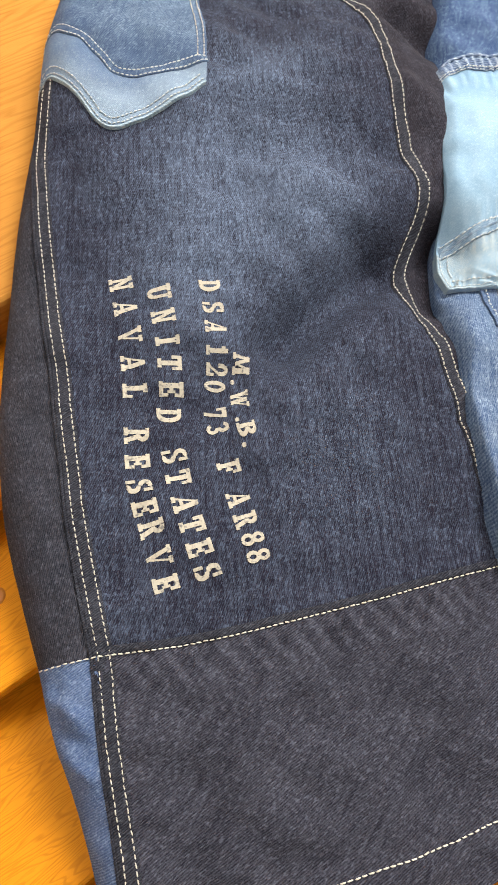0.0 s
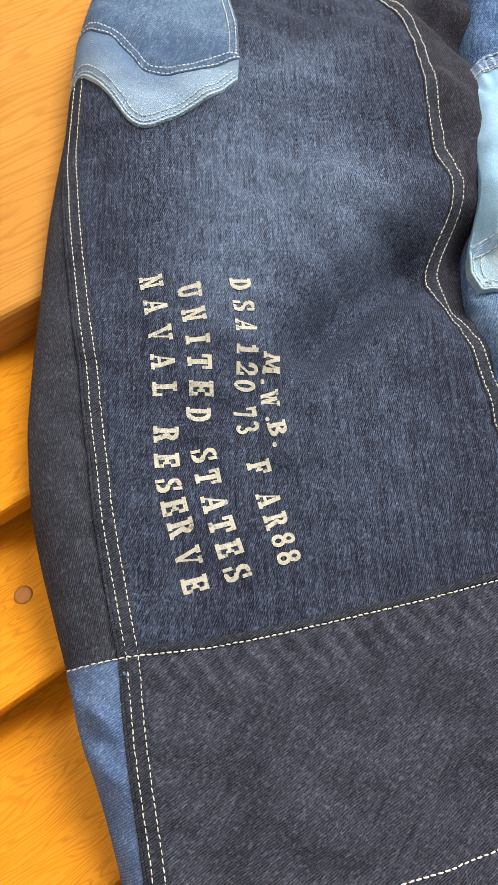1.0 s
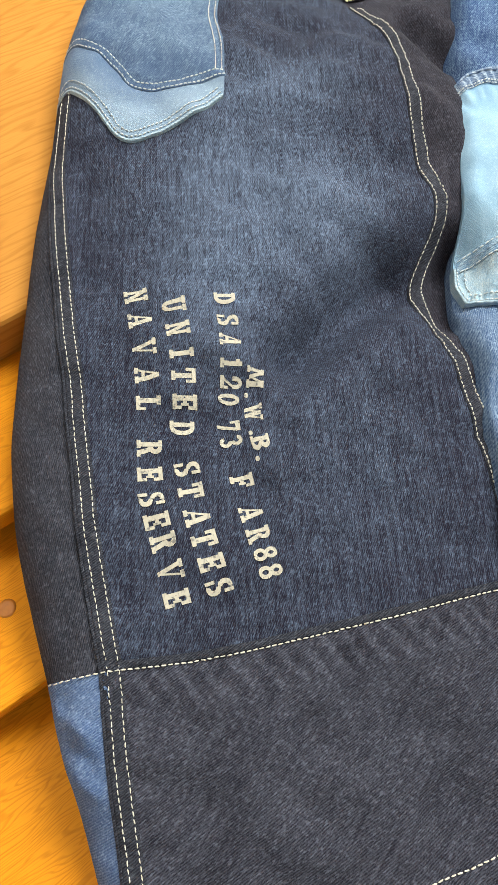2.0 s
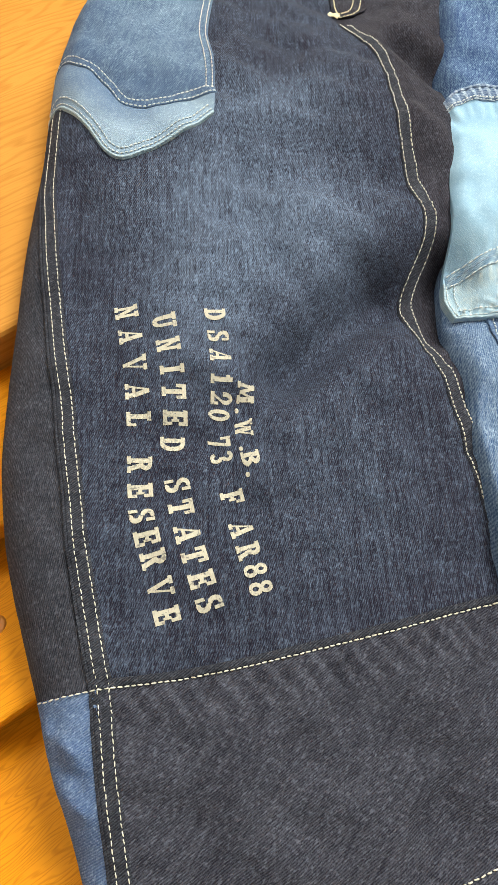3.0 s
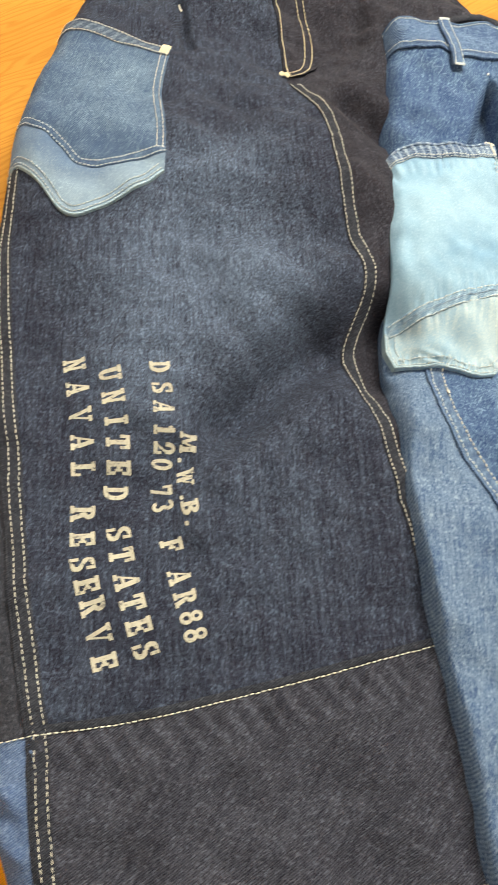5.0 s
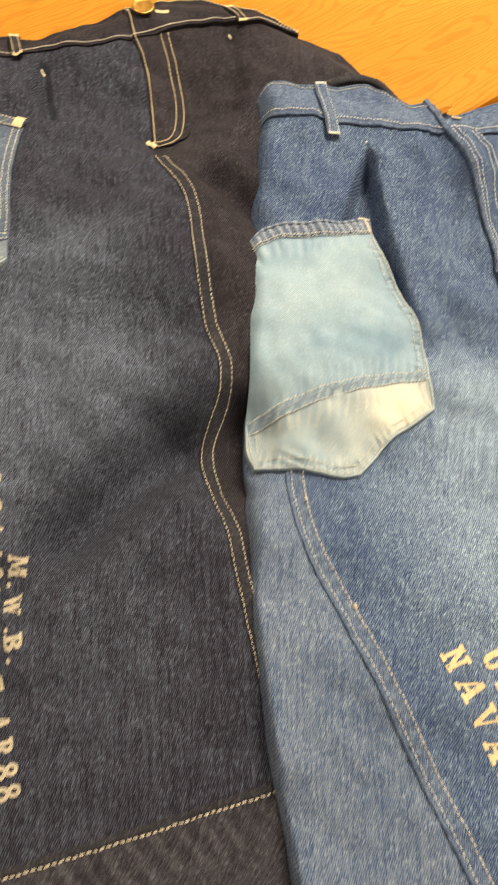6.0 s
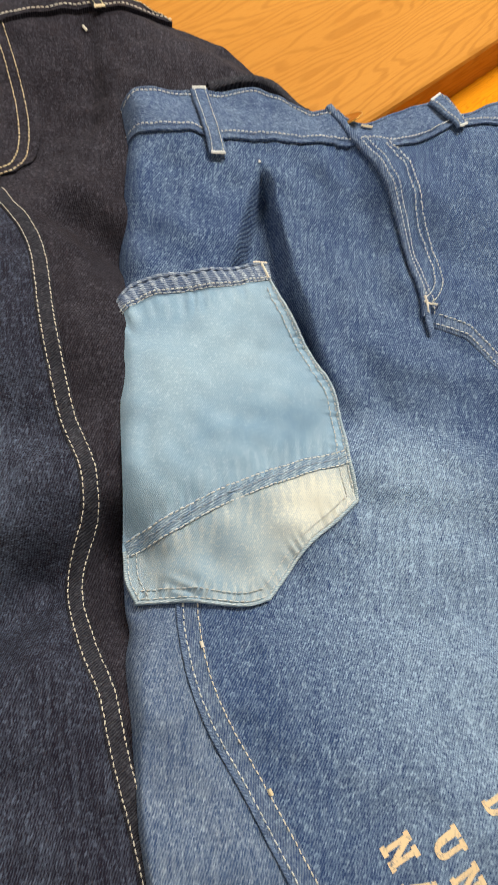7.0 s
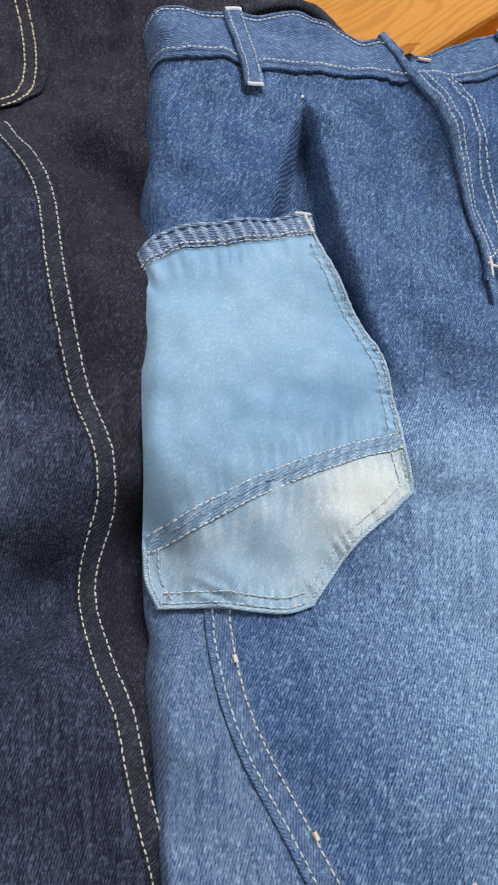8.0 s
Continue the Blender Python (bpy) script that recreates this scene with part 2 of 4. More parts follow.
# ---- building ----
def link(name, verts, faces, material, parent=None, label="", smooth=True):
    me = bpy.data.meshes.new(name)
    me.from_pydata([tuple(map(float, v)) for v in verts], [], faces)
    if smooth:
        me.polygons.foreach_set("use_smooth", [True] * len(me.polygons))
    me.materials.append(material)
    me.update()
    ob = new(name, me)
    if parent is not None:
        ob.parent = parent
        if parent.parent is None and parent.data is None:
            ob.matrix_parent_inverse = Matrix.Translation(parent.location).inverted()
    return tagged(ob, label) if label else ob


def thing(name, at, label, category, group=""):
    ob = new(name)
    ob.location = at
    ob.empty_display_size = 0.05
    return tagged(ob, label, category, group)


def curve(points, n=160):
    """A smooth line through plan points, evenly spaced."""
    p = np.array(points, float)
    if len(p) == 2:
        s = np.linspace(0, 1, n)[:, None]
        return p[0] * (1 - s) + p[1] * s
    q = np.vstack([2 * p[0] - p[1], p, 2 * p[-1] - p[-2]])
    out = []
    for i in range(1, len(q) - 2):
        t = np.linspace(0, 1, 14, endpoint=False)[:, None]
        a, b, c, d = q[i - 1], q[i], q[i + 1], q[i + 2]
        out.append(0.5 * (2 * b + (c - a) * t + (2 * a - 5 * b + 4 * c - d) * t ** 2 + (3 * b - a - 3 * c + d) * t ** 3))
    out = np.vstack(out + [p[-1:]])
    return even(out, n)


def even(line, n):
    s = np.r_[0, np.cumsum(np.linalg.norm(np.diff(line, axis=0), axis=1))]
    t = np.linspace(0, s[-1], n)
    return np.c_[[np.interp(t, s, line[:, j]) for j in range(line.shape[1])]].T


def shifted(line, d):
    """The line moved d metres to its right."""
    g = np.gradient(line, axis=0)
    g /= np.linalg.norm(g, axis=1)[:, None] + 1e-9
    return line + d * np.c_[g[:, 1], -g[:, 0]]


def length(line):
    return np.linalg.norm(np.diff(line, axis=0), axis=1).sum()


def sheet(name, left, right, height, material, parent, label="", bottom=None, top=None, lift=0.0, thick=0.0015, cell=0.0028, puff=None):
    """Cloth between two lines that run the same way, laid over a height, with a turned-down rim."""
    ns = max(3, int(max(length(left), length(right)) / cell))
    a, b = even(left, ns), even(right, ns)
    nu = max(3, int(max(np.linalg.norm(a - b, axis=1)) / cell))
    u, v = np.meshgrid(np.linspace(0, 1, nu), np.linspace(0, 1, ns))
    u, v = u[..., None], v[..., None]
    bo = even(bottom, nu) if bottom is not None else a[0] + np.linspace(0, 1, nu)[:, None] * (b[0] - a[0])
    to = even(top, nu) if top is not None else a[-1] + np.linspace(0, 1, nu)[:, None] * (b[-1] - a[-1])
    P = (1 - v) * bo[None] + v * to[None] + (1 - u) * a[:, None] + u * b[:, None]
    P = P - ((1 - u) * (1 - v) * a[0] + u * (1 - v) * b[0] + (1 - u) * v * a[-1] + u * v * b[-1])
    x, y = P[..., 0], P[..., 1]
    z = height(x, y) + lift
    if puff is not None:
        z = z + puff(u[..., 0], v[..., 0], x, y)
    verts = list(np.c_[x.ravel(), y.ravel(), z.ravel()])
    idx = np.arange(ns * nu).reshape(ns, nu)
    q = np.stack([idx[:-1, :-1], idx[:-1, 1:], idx[1:, 1:], idx[1:, :-1]], -1).reshape(-1, 4)
    faces = [tuple(map(int, f)) for f in q]
    ring = [*idx[0, :-1], *idx[:-1, -1], *idx[-1, :0:-1], *idx[:0:-1, 0]]
    base, n = len(verts), len(ring)
    for drop in (0.0, thick):
        for i in ring:
            p = verts[i]
            verts.append((p[0], p[1], p[2] - drop))
    for i in range(n):
        j = (i + 1) % n
        faces.append((base + i, base + n + i, base + n + j, base + j))
    # keep the upper side up
    e1, e2 = P[0, 1] - P[0, 0], P[1, 0] - P[0, 0]
    if e1[0] * e2[1] - e1[1] * e2[0] < 0:
        faces = [f[::-1] for f in faces]
    return link(name, verts, faces, material, parent, label)


def ribbon(name, line, width, height, material, parent, lift=0.0008, label="", thick=0.0012, rope=0.0):
    """A narrow raised strip along a line (felled seams, rolled edges), rounded across."""
    n = max(4, int(length(line) / 0.0022))
    c = even(line, n)
    verts, faces = [], []
    prof = [(-0.5, -thick), (-0.485, -0.15 * thick), (-0.38, 0.12 * thick), (0.0, 0.18 * thick), (0.38, 0.12 * thick), (0.485, -0.15 * thick), (0.5, -thick)]
    rng = np.random.RandomState(len(name) + n)
    wob = np.convolve(rng.rand(n + 8) - 0.5, np.ones(4) / 4, "same")[4:-4] * rope
    lines = [shifted(c, f * width) for f, _ in prof]
    for (f, dz), l in zip(prof, lines):
        z = height(l[:, 0], l[:, 1]) + lift + dz + wob
        verts += list(np.c_[l, z])
    m = len(prof)
    for r in range(m - 1):
        for i in range(n - 1):
            faces.append((r * n + i, r * n + i + 1, (r + 1) * n + i + 1, (r + 1) * n + i))
    faces = [f[::-1] for f in faces]
    return link(name, verts, faces, material, parent, label)


def stitches(name, line, height, material, parent, lift=0.0014, pitch=0.0031, gauge=0.00095, seed=0, label=""):
    """A row of single stitches, each a small rounded bead of thread."""
    rng = np.random.RandomState(seed + int(length(line) * 1000))
    n = max(2, int(length(line) / pitch))
    c = even(line, n * 2 + 1)
    verts, faces, mids = [], [], []
    for i in range(n):
        a, b = c[2 * i], c[2 * i + 2]
        d = b - a
        L = np.linalg.norm(d) + 1e-9
        d = d / L
        s = np.array([d[1], -d[0]])
        a = a + d * L * (0.10 + 0.06 * rng.rand()) + s * rng.normal(0, 0.00012)
        b = b - d * L * (0.10 + 0.06 * rng.rand()) + s * rng.normal(0, 0.00012)
        w = gauge * 0.70 * (0.9 + 0.2 * rng.rand()) / 2
        o = len(verts)
        for t, ww, up in ((0, 0.45, -0.0004), (0.22, 1, 0.0), (0.78, 1, 0.0), (1, 0.45, -0.0004)):
            p = a + (b - a) * t
            z = lift + up
            mids += [p] * 4
            for e, h in ((-1, -0.0006), (-0.55, 0.0), (0.55, 0.0), (1, -0.0006)):
                verts.append((p[0] + s[0] * e * w * ww, p[1] + s[1] * e * w * ww, z + h))
        for r in range(3):
            for j in range(3):
                q = o + r * 4 + j
                faces.append((q, q + 1, q + 5, q + 4))
    verts, mids = np.array(verts), np.array(mids)
    verts[:, 2] += height(mids[:, 0], mids[:, 1])
    return tagged(link(name, verts, faces, material, parent, label), kind="stuff")


def smooth01(t):
    t = np.clip(t, 0, 1)
    return t * t * (3 - 2 * t)


def fold(x, y, pts, width, amp):
    """A ridge (amp above 0) or a valley along a broken line."""
    best = np.full(np.shape(x), 1e9)
    for (x0, y0), (x1, y1) in zip(pts[:-1], pts[1:]):
        dx, dy = x1 - x0, y1 - y0
        t = np.clip(((x - x0) * dx + (y - y0) * dy) / (dx * dx + dy * dy + 1e-12), 0, 1)
        best = np.minimum(best, (x - x0 - t * dx) ** 2 + (y - y0 - t * dy) ** 2)
    return amp * np.exp(-best / width ** 2)


def pucker(x, y, line, period, amp, reach, lean=0.0, off=0.0):
    """Short creases across a seam, set side by side along it; off moves them to the seam's right."""
    c = even(line, 70)
    s = np.linspace(0, length(line), 70)
    g = np.gradient(c, axis=0)
    g = g / (np.linalg.norm(g, axis=1)[:, None] + 1e-9)
    X, Y = np.ravel(x), np.ravel(y)
    i = np.argmin((X[:, None] - c[None, :, 0]) ** 2 + (Y[:, None] - c[None, :, 1]) ** 2, axis=1)
    dx, dy = X - c[i, 0], Y - c[i, 1]
    a, d = s[i] + dx * g[i, 0] + dy * g[i, 1], dx * g[i, 1] - dy * g[i, 0]
    past = np.maximum(np.maximum(-a, a - s[-1]), 0)
    w = a + lean * d
    ph = 6.283 * w / period + 1.3 * np.sin(w * 2.1 / period) + 0.9 * np.sin(w * 0.83 / period + 1.0)
    z = amp * np.sin(ph) * (0.6 + 0.4 * np.sin(w * 1.37 / period)) * np.exp(-((d - off) / reach) ** 2 - (past / 0.004) ** 2)
    return z.reshape(np.shape(x))


def ripple(x, y, seed, sizes=((0.11, 0.0014), (0.06, 0.0010), (0.033, 0.0007), (0.017, 0.00032))):
    rng = np.random.RandomState(seed)
    z = np.zeros(np.shape(x))
    for size, amp in sizes:
        for _ in range(5):
            a, ph = rng.rand() * math.pi, rng.rand() * 6.28
            bend = 0.25 * size * np.sin((x * math.sin(a) - y * math.cos(a)) / size * 2.1 + ph * 2)
            z = z + amp * 0.6 * np.sin(6.283 * (x * math.cos(a) + y * math.sin(a) + bend) / size + ph)
    return z


# ---- the two pairs of trousers: their lines in plan ----
EDGE_PTS = [(0.0880, 0.0345), (0.0668, 0.0745), (0.0512, 0.0998), (0.0368, 0.1298), (0.0240, 0.1546), (0.0092, 0.1835), (-0.0040, 0.2143), (-0.0158, 0.2537),
            (-0.0245, 0.2999), (-0.0309, 0.346), (-0.0375, 0.3914), (-0.0415, 0.4269), (-0.045, 0.4689), (-0.0483, 0.5034), (-0.0525, 0.5446)]
SEAM_PTS = [(0.0699, 0.142), (0.0539, 0.1806), (0.041, 0.2147), (0.0274, 0.2552), (0.0138, 0.2964), (0.0012, 0.3311), (-0.0115, 0.3692), (-0.0242, 0.4112), (-0.0345, 0.4499)]
DARK_EDGE = curve([(0.115, -0.034)] + EDGE_PTS + [(-0.052, 0.60), (-0.047, 0.66), (-0.040, 0.70), (-0.034, 0.75)], 400)
LIGHT_EDGE = curve([(0.333, 0.02), (0.323, 0.06), (0.3081, 0.1269), (0.2916, 0.1884), (0.2775, 0.2311), (0.258, 0.308), (0.2519, 0.3413), (0.2475, 0.373), (0.249, 0.3887), (0.2454, 0.4028), (0.2428, 0.4184),
                    (0.2419, 0.4305), (0.2397, 0.4555), (0.2349, 0.4954), (0.2325, 0.5241), (0.2272, 0.5601), (0.2255, 0.5729), (0.2201, 0.6445), (0.2185, 0.6826), (0.2115, 0.712), (0.2115, 0.74)], 400)
PLEAT_L = np.array([(0.3045, 0.6728), (0.2994, 0.6568), (0.2947, 0.6382), (0.2883, 0.5972), (0.283, 0.565)])
PLEAT_R = np.array([(0.3045, 0.6728), (0.3139, 0.6628), (0.3207, 0.6361), (0.3294, 0.6035), (0.3452, 0.5653), (0.3604, 0.5281)])


def edge_x(line, y):
    o = np.argsort(line[:, 1])
    return np.interp(y, line[o, 1], line[o, 0])


def edge_y(x):
    """Where the dark pair's waist ends."""
    top = np.vstack([D_TOP, D_TOP_R, D_SHOULDER])
    return np.interp(x, top[:, 0], top[:, 1])


def round_off(d, w):
    t = np.clip(d / w, 0, 1)
    return np.sqrt(np.clip(1 - (1 - t) ** 2, 0, 1))


def dark_height(x, y):
    z = 0.034 + ripple(x, y, 3)
    z = z + 0.013 * np.exp(-((y - 0.535) / 0.065) ** 2) * smooth01((0.27 - x) / 0.06)
    z = z + fold(x, y, [(0.165, 0.585), (0.192, 0.540)], 0.035, 0.010)
    z = z + fold(x, y, [(0.150, 0.445), (0.205, 0.458), (0.222, 0.456)], 0.024, 0.013)
    z = z + fold(x, y, [(0.240, 0.396), (0.212, 0.408), (0.185, 0.408)], 0.026, -0.012)
    z = z + fold(x, y, [(0.200, 0.405), (0.168, 0.372), (0.144, 0.340)], 0.018, -0.022) + fold(x, y, [(0.178, 0.435), (0.140, 0.385)], 0.018, 0.004) + fold(x, y, [(0.144, 0.340), (0.108, 0.290)], 0.017, -0.007)
    z = z + fold(x, y, [(0.085, 0.40), (0.09, 0.35)], 0.035, 0.006)
    z = z + fold(x, y, [(0.236, 0.44), (0.239, 0.39)], 0.010, -0.009)
    z = z + fold(x, y, [(0.16, 0.325), (0.215, 0.345)], 0.016, 0.003)
    z = z + fold(x, y, [(0.10, 0.68), (0.15, 0.67), (0.16, 0.72)], 0.035, -0.012)
    z = z + fold(x, y, [(0.195, 0.622), (0.228, 0.598)], 0.012, -0.015)
    z = z + fold(x, y, [(0.19, 0.655), (0.225, 0.625)], 0.012, 0.005)
    z = z + fold(x, y, [(0.046, 0.703), (0.054, 0.675), (0.060, 0.66)], 0.005, -0.011)
    z = z + fold(x, y, [(0.185, 0.775), (0.193, 0.74), (0.197, 0.70)], 0.008, -0.007)
    z = z + fold(x, y, [(0.13, 0.57), (0.16, 0.52)], 0.02, 0.003)
    for px, py, qx, qy, a in ((0.048, 0.118, 0.066, 0.112, 0.0045), (0.054, 0.104, 0.070, 0.100, -0.004), (0.060, 0.092, 0.076, 0.086, 0.0035), (0.050, 0.126, 0.058, 0.100, -0.003), (0.075, 0.06, 0.088, 0.05, 0.0012)):
        z = z + fold(x, y, [(px, py), (qx, qy)], 0.0035, a)
    for i in range(9):
        x0 = 0.10 + 0.026 * i
        z = z + fold(x, y, [(x0, 0.05 + 0.35 * (x0 - 0.1)), (x0 + 0.028, 0.115 + 0.40 * (x0 - 0.1))], 0.006, 0.0011 * (1 if i % 2 else -1))
    z = z + fold(x, y, [(0.246, 0.428), (0.258, 0.402)], 0.024, -0.024) + fold(x, y, [(0.305, 0.67), (0.318, 0.56)], 0.03, -0.03)
    z = z * (1 - 0.78 * smooth01((x - edge_x(LIGHT_EDGE, y) - 0.002) / 0.028) * smooth01((0.735 - y) / 0.03))
    z = z + pucker(x, y, D_KNEE, 0.0092, 0.0026, 0.011, 0.7, 0.009) + pucker(x, y, D_KNEE, 0.0062, 0.0008, 0.004, 0.3, -0.003)
    z = z + pucker(x, y, SIDE_A, 0.0075, 0.0006, 0.006, 0.3, 0.004) + pucker(x, y, D_CENTRE, 0.0080, 0.0007, 0.007, 0.4, 0.004)
    z = z + pucker(x, y, D_WAIST, 0.011, 0.0010, 0.010, 0.1, 0.008) + pucker(x, y, D_J, 0.009, 0.0007, 0.008, 0.3, 0.002)
    z = z - 0.014 * smooth01((y - edge_y(x) + 0.034) / 0.034)
    z = np.maximum(z, 0.004)
    d = x - edge_x(DARK_EDGE, y)
    return 0.002 + (z - 0.002) * round_off(d, 0.030)


def light_height(x, y, pleat=1.0, proud=0.0):
    z = 0.047 - 0.024 * smooth01((x - 0.25) / 0.12) * smooth01((y - 0.33) / 0.10) + 0.017 * smooth01((x - 0.27) / 0.09) * smooth01((y - 0.63) / 0.06)
    z = z + ripple(x, y, 8, ((0.12, 0.0012), (0.06, 0.0010), (0.03, 0.0006), (0.016, 0.0003)))
    z = z + 0.005 * smooth01((0.345 - y) / 0.05) + fold(x, y, [(0.25, 0.41), (0.33, 0.405)], 0.035, -0.009)
    z = z + fold(x, y, [(0.2405, 0.432), (0.250, 0.405)], 0.017, -0.017) + fold(x, y, [(0.252, 0.408), (0.278, 0.402)], 0.022, -0.006)
    for px, py, qx, qy, w, a in ((0.37, 0.45, 0.42, 0.40, 0.010, 0.0022), (0.36, 0.42, 0.41, 0.36, 0.009, -0.0020), (0.345, 0.39, 0.39, 0.33, 0.010, 0.0018), (0.40, 0.52, 0.46, 0.50, 0.008, -0.0024),
                                 (0.37, 0.565, 0.42, 0.545, 0.009, 0.0022), (0.25, 0.655, 0.235, 0.61, 0.010, -0.0024), (0.265, 0.64, 0.255, 0.60, 0.009, 0.0018), (0.33, 0.68, 0.37, 0.66, 0.008, -0.0016), (0.34, 0.64, 0.365, 0.60, 0.008, 0.0018)):
        z = z + fold(x, y, [(px, py), (qx, qy)], w, a)
    z = z + fold(x, y, [(0.362, 0.512), (0.40, 0.535), (0.45, 0.525)], 0.016, -0.006)
    z = z + fold(x, y, [(0.385, 0.49), (0.43, 0.475), (0.48, 0.48)], 0.022, 0.006)
    z = z + fold(x, y, [(0.345, 0.62), (0.375, 0.58), (0.40, 0.55)], 0.02, 0.004)
    z = z + fold(x, y, [(0.385, 0.70), (0.396, 0.655), (0.408, 0.60)], 0.010, 0.005)
    z = z + fold(x, y, [(0.36, 0.69), (0.382, 0.64), (0.395, 0.60)], 0.010, -0.004)
    z = z + fold(x, y, [(0.225, 0.68), (0.245, 0.66)], 0.010, -0.004)
    z = z + fold(x, y, [(0.30, 0.38), (0.29, 0.36), (0.32, 0.31)], 0.014, -0.003)
    o, r = np.argsort(PLEAT_L[:, 1]), np.argsort(PLEAT_R[:, 1])
    xl, xr = np.interp(y, PLEAT_L[o, 1], PLEAT_L[o, 0]), np.interp(y, PLEAT_R[r, 1], PLEAT_R[r, 0])
    inside = smooth01((x - xl) / 0.013) * smooth01((xr - x) / 0.003) * smooth01((0.674 - y) / 0.006) * smooth01((y - 0.50) / 0.08)
    z = z - 0.0255 * pleat * inside
    z = z + fold(x, y, [tuple(p + np.array([0.006, 0.0])) for p in PLEAT_R], 0.008, 0.004 * pleat)
    d = np.minimum(x - edge_x(LIGHT_EDGE, y) + proud, 0.74 - x)
    z = z + fold(x, y, [(0.26, 0.675), (0.305, 0.675)], 0.03, 0.005)
    z = z + pucker(x, y, L_SEAM, 0.0078, 0.0011, 0.009, 0.4, 0.003) + pucker(x, y, L_WAIST, 0.0095, 0.0009, 0.008, 0.1, 0.004)
    z = z + pucker(x, y, L_J, 0.008, 0.0006, 0.007, 0.3)
    return 0.012 + (z - 0.012) * round_off(d, 0.005 + 0.011 * smooth01((y - 0.30) / 0.10))


def pocket_height(x, y):
    z = light_height(x, y, 0.0, 0.007)
    z = z + pucker(x, y, Q_SEAM, 0.0060, 0.0011, 0.008, 0.25) + pucker(x, y, Q_BAND0, 0.0080, 0.0010, 0.008, 0.2, 0.006)
    for rim in (Q_LOW, Q_LOW_R, Q_RIGHT):
        z = z + pucker(x, y, rim, 0.0052, 0.0011, 0.006, 0.2, -0.005)
    return z


# ---- setting ----
def slab(name, n0, n1, z0, z1, thick, material, label, a0=-1.3, a1=1.7, chamfer=0.003, **tags):
    """A board across the display: from n0 (near edge) to n1, laid at 44 degrees; heights z0 and z1 at those edges."""
    d = np.array([math.cos(radians(44)), math.sin(radians(44))])
    nn = np.array([-d[1], d[0]])
    c = chamfer
    prof = [(n0, z0 - thick), (n0, z0 - c), (n0 + 0.3 * c, z0 - 0.3 * c), (n0 + c, z0), (n1 - c, z1), (n1, z1 - c), (n1, z1 - thick)]
    verts = []
    for a in (a0, a1):
        verts += [(*(d * a + nn * n), z) for n, z in prof]
    m = len(prof)
    faces = [(i, (i + 1) % m, m + (i + 1) % m, m + i) for i in range(m)] + [tuple(range(m))[::-1], tuple(range(m, 2 * m))]
    faces = [f[::-1] for f in faces]
    return tagged(link(name, verts, faces, material, None, "", False), label, **tags)


def box(x0, y0, z0, x1, y1, z1):
    v = [(x, y, z) for z in (z0, z1) for y in (y0, y1) for x in (x0, x1)]
    return v, [(0, 2, 3, 1), (4, 5, 7, 6), (0, 1, 5, 4), (2, 6, 7, 3), (0, 4, 6, 2), (1, 3, 7, 5)]


def structure(name, b, material, label):
    v, f = box(*b)
    return tagged(link(name, v, f, material, None, "", False), label, kind="structure")


W = 3.0
structure("floor", (-W, -W, -TABLE_H - 0.1, W, W, -TABLE_H), M_FLOOR, "grey carpeted shop floor")
structure("ceiling", (-W, -W, CEIL, W, W, CEIL + 0.1), M_WALL, "plain white painted ceiling")
structure("wall_north", (-W, W, -TABLE_H, W, W + 0.1, CEIL), M_WALL, "plain off-white painted wall")
structure("wall_south", (-W, -W - 0.1, -TABLE_H, W, -W, CEIL), M_WALL, "plain off-white painted wall")
structure("wall_east", (W, -W, -TABLE_H, W + 0.1, W, CEIL), M_WALL, "plain off-white painted wall")
structure("wall_west", (-W - 0.1, -W, -TABLE_H, -W, W, CEIL), M_WALL, "plain off-white painted wall")

# panels out of view, put in for the main light and the fill
for lx, ly, power in LAMPS:
    lamp_thing = thing("unseen_ceiling_light", (lx, ly, CEIL), "white rectangular ceiling light panel, unseen and added to light the jeans", "ceiling light", "ceiling lights")
    v, f = box(lx - 0.62, ly - 0.32, CEIL - 0.05, lx + 0.62, ly + 0.32, CEIL - 0.004)
    link("frame", v, f, M_WALL, lamp_thing, "", False)
    v, f = box(lx - 0.58, ly - 0.28, CEIL - 0.056, lx + 0.58, ly + 0.28, CEIL - 0.052)
    link("diffuser", v, f, M_GLOW, lamp_thing, "glowing white diffuser", False)
    data = bpy.data.lights.new("panel_lamp", "AREA")
    data.shape, data.size, data.size_y, data.energy, data.color = "RECTANGLE", 1.15, 0.55, power, (1.0, 0.96, 0.90)
    lamp = new("panel_lamp", data)
    lamp.matrix_world = pose(lx, ly, CEIL - 0.062)

slab("tabletop", 0.2776, 1.75, 0.0, 0.0, 0.05, M_OAK, "orange varnished oak tabletop with figured grain", -1.3, 1.7, 0.004, category="tabletop")
BOARDS = [(0.168, 0.304), (0.071, 0.182), (-0.036, 0.085), (-0.143, -0.022), (-0.254, -0.133), (-0.361, -0.240), (-0.468, -0.347)]
for n0, n1 in BOARDS:
    slab("wood_board", n0, n1, -0.008, -0.050, 0.022, M_PINE, "orange varnished pine board lapped below the tabletop", -1.0, 1.3, 0.003, category="board", group="lapped boards")
    if n1 == 0.182:
        board_with_knot = bpy.context.scene.collection.objects[-1]
slab("support_panel", -0.44, 1.6, -0.11, -0.11, 0.03, M_PINE, "orange pine panel under the boards", -0.9, 1.2, category="panel")
slab("table_plinth", -0.40, 1.5, -0.145, -0.145, TABLE_H - 0.145, M_PINE, "orange pine plinth standing on the floor", -0.8, 1.1, category="plinth")

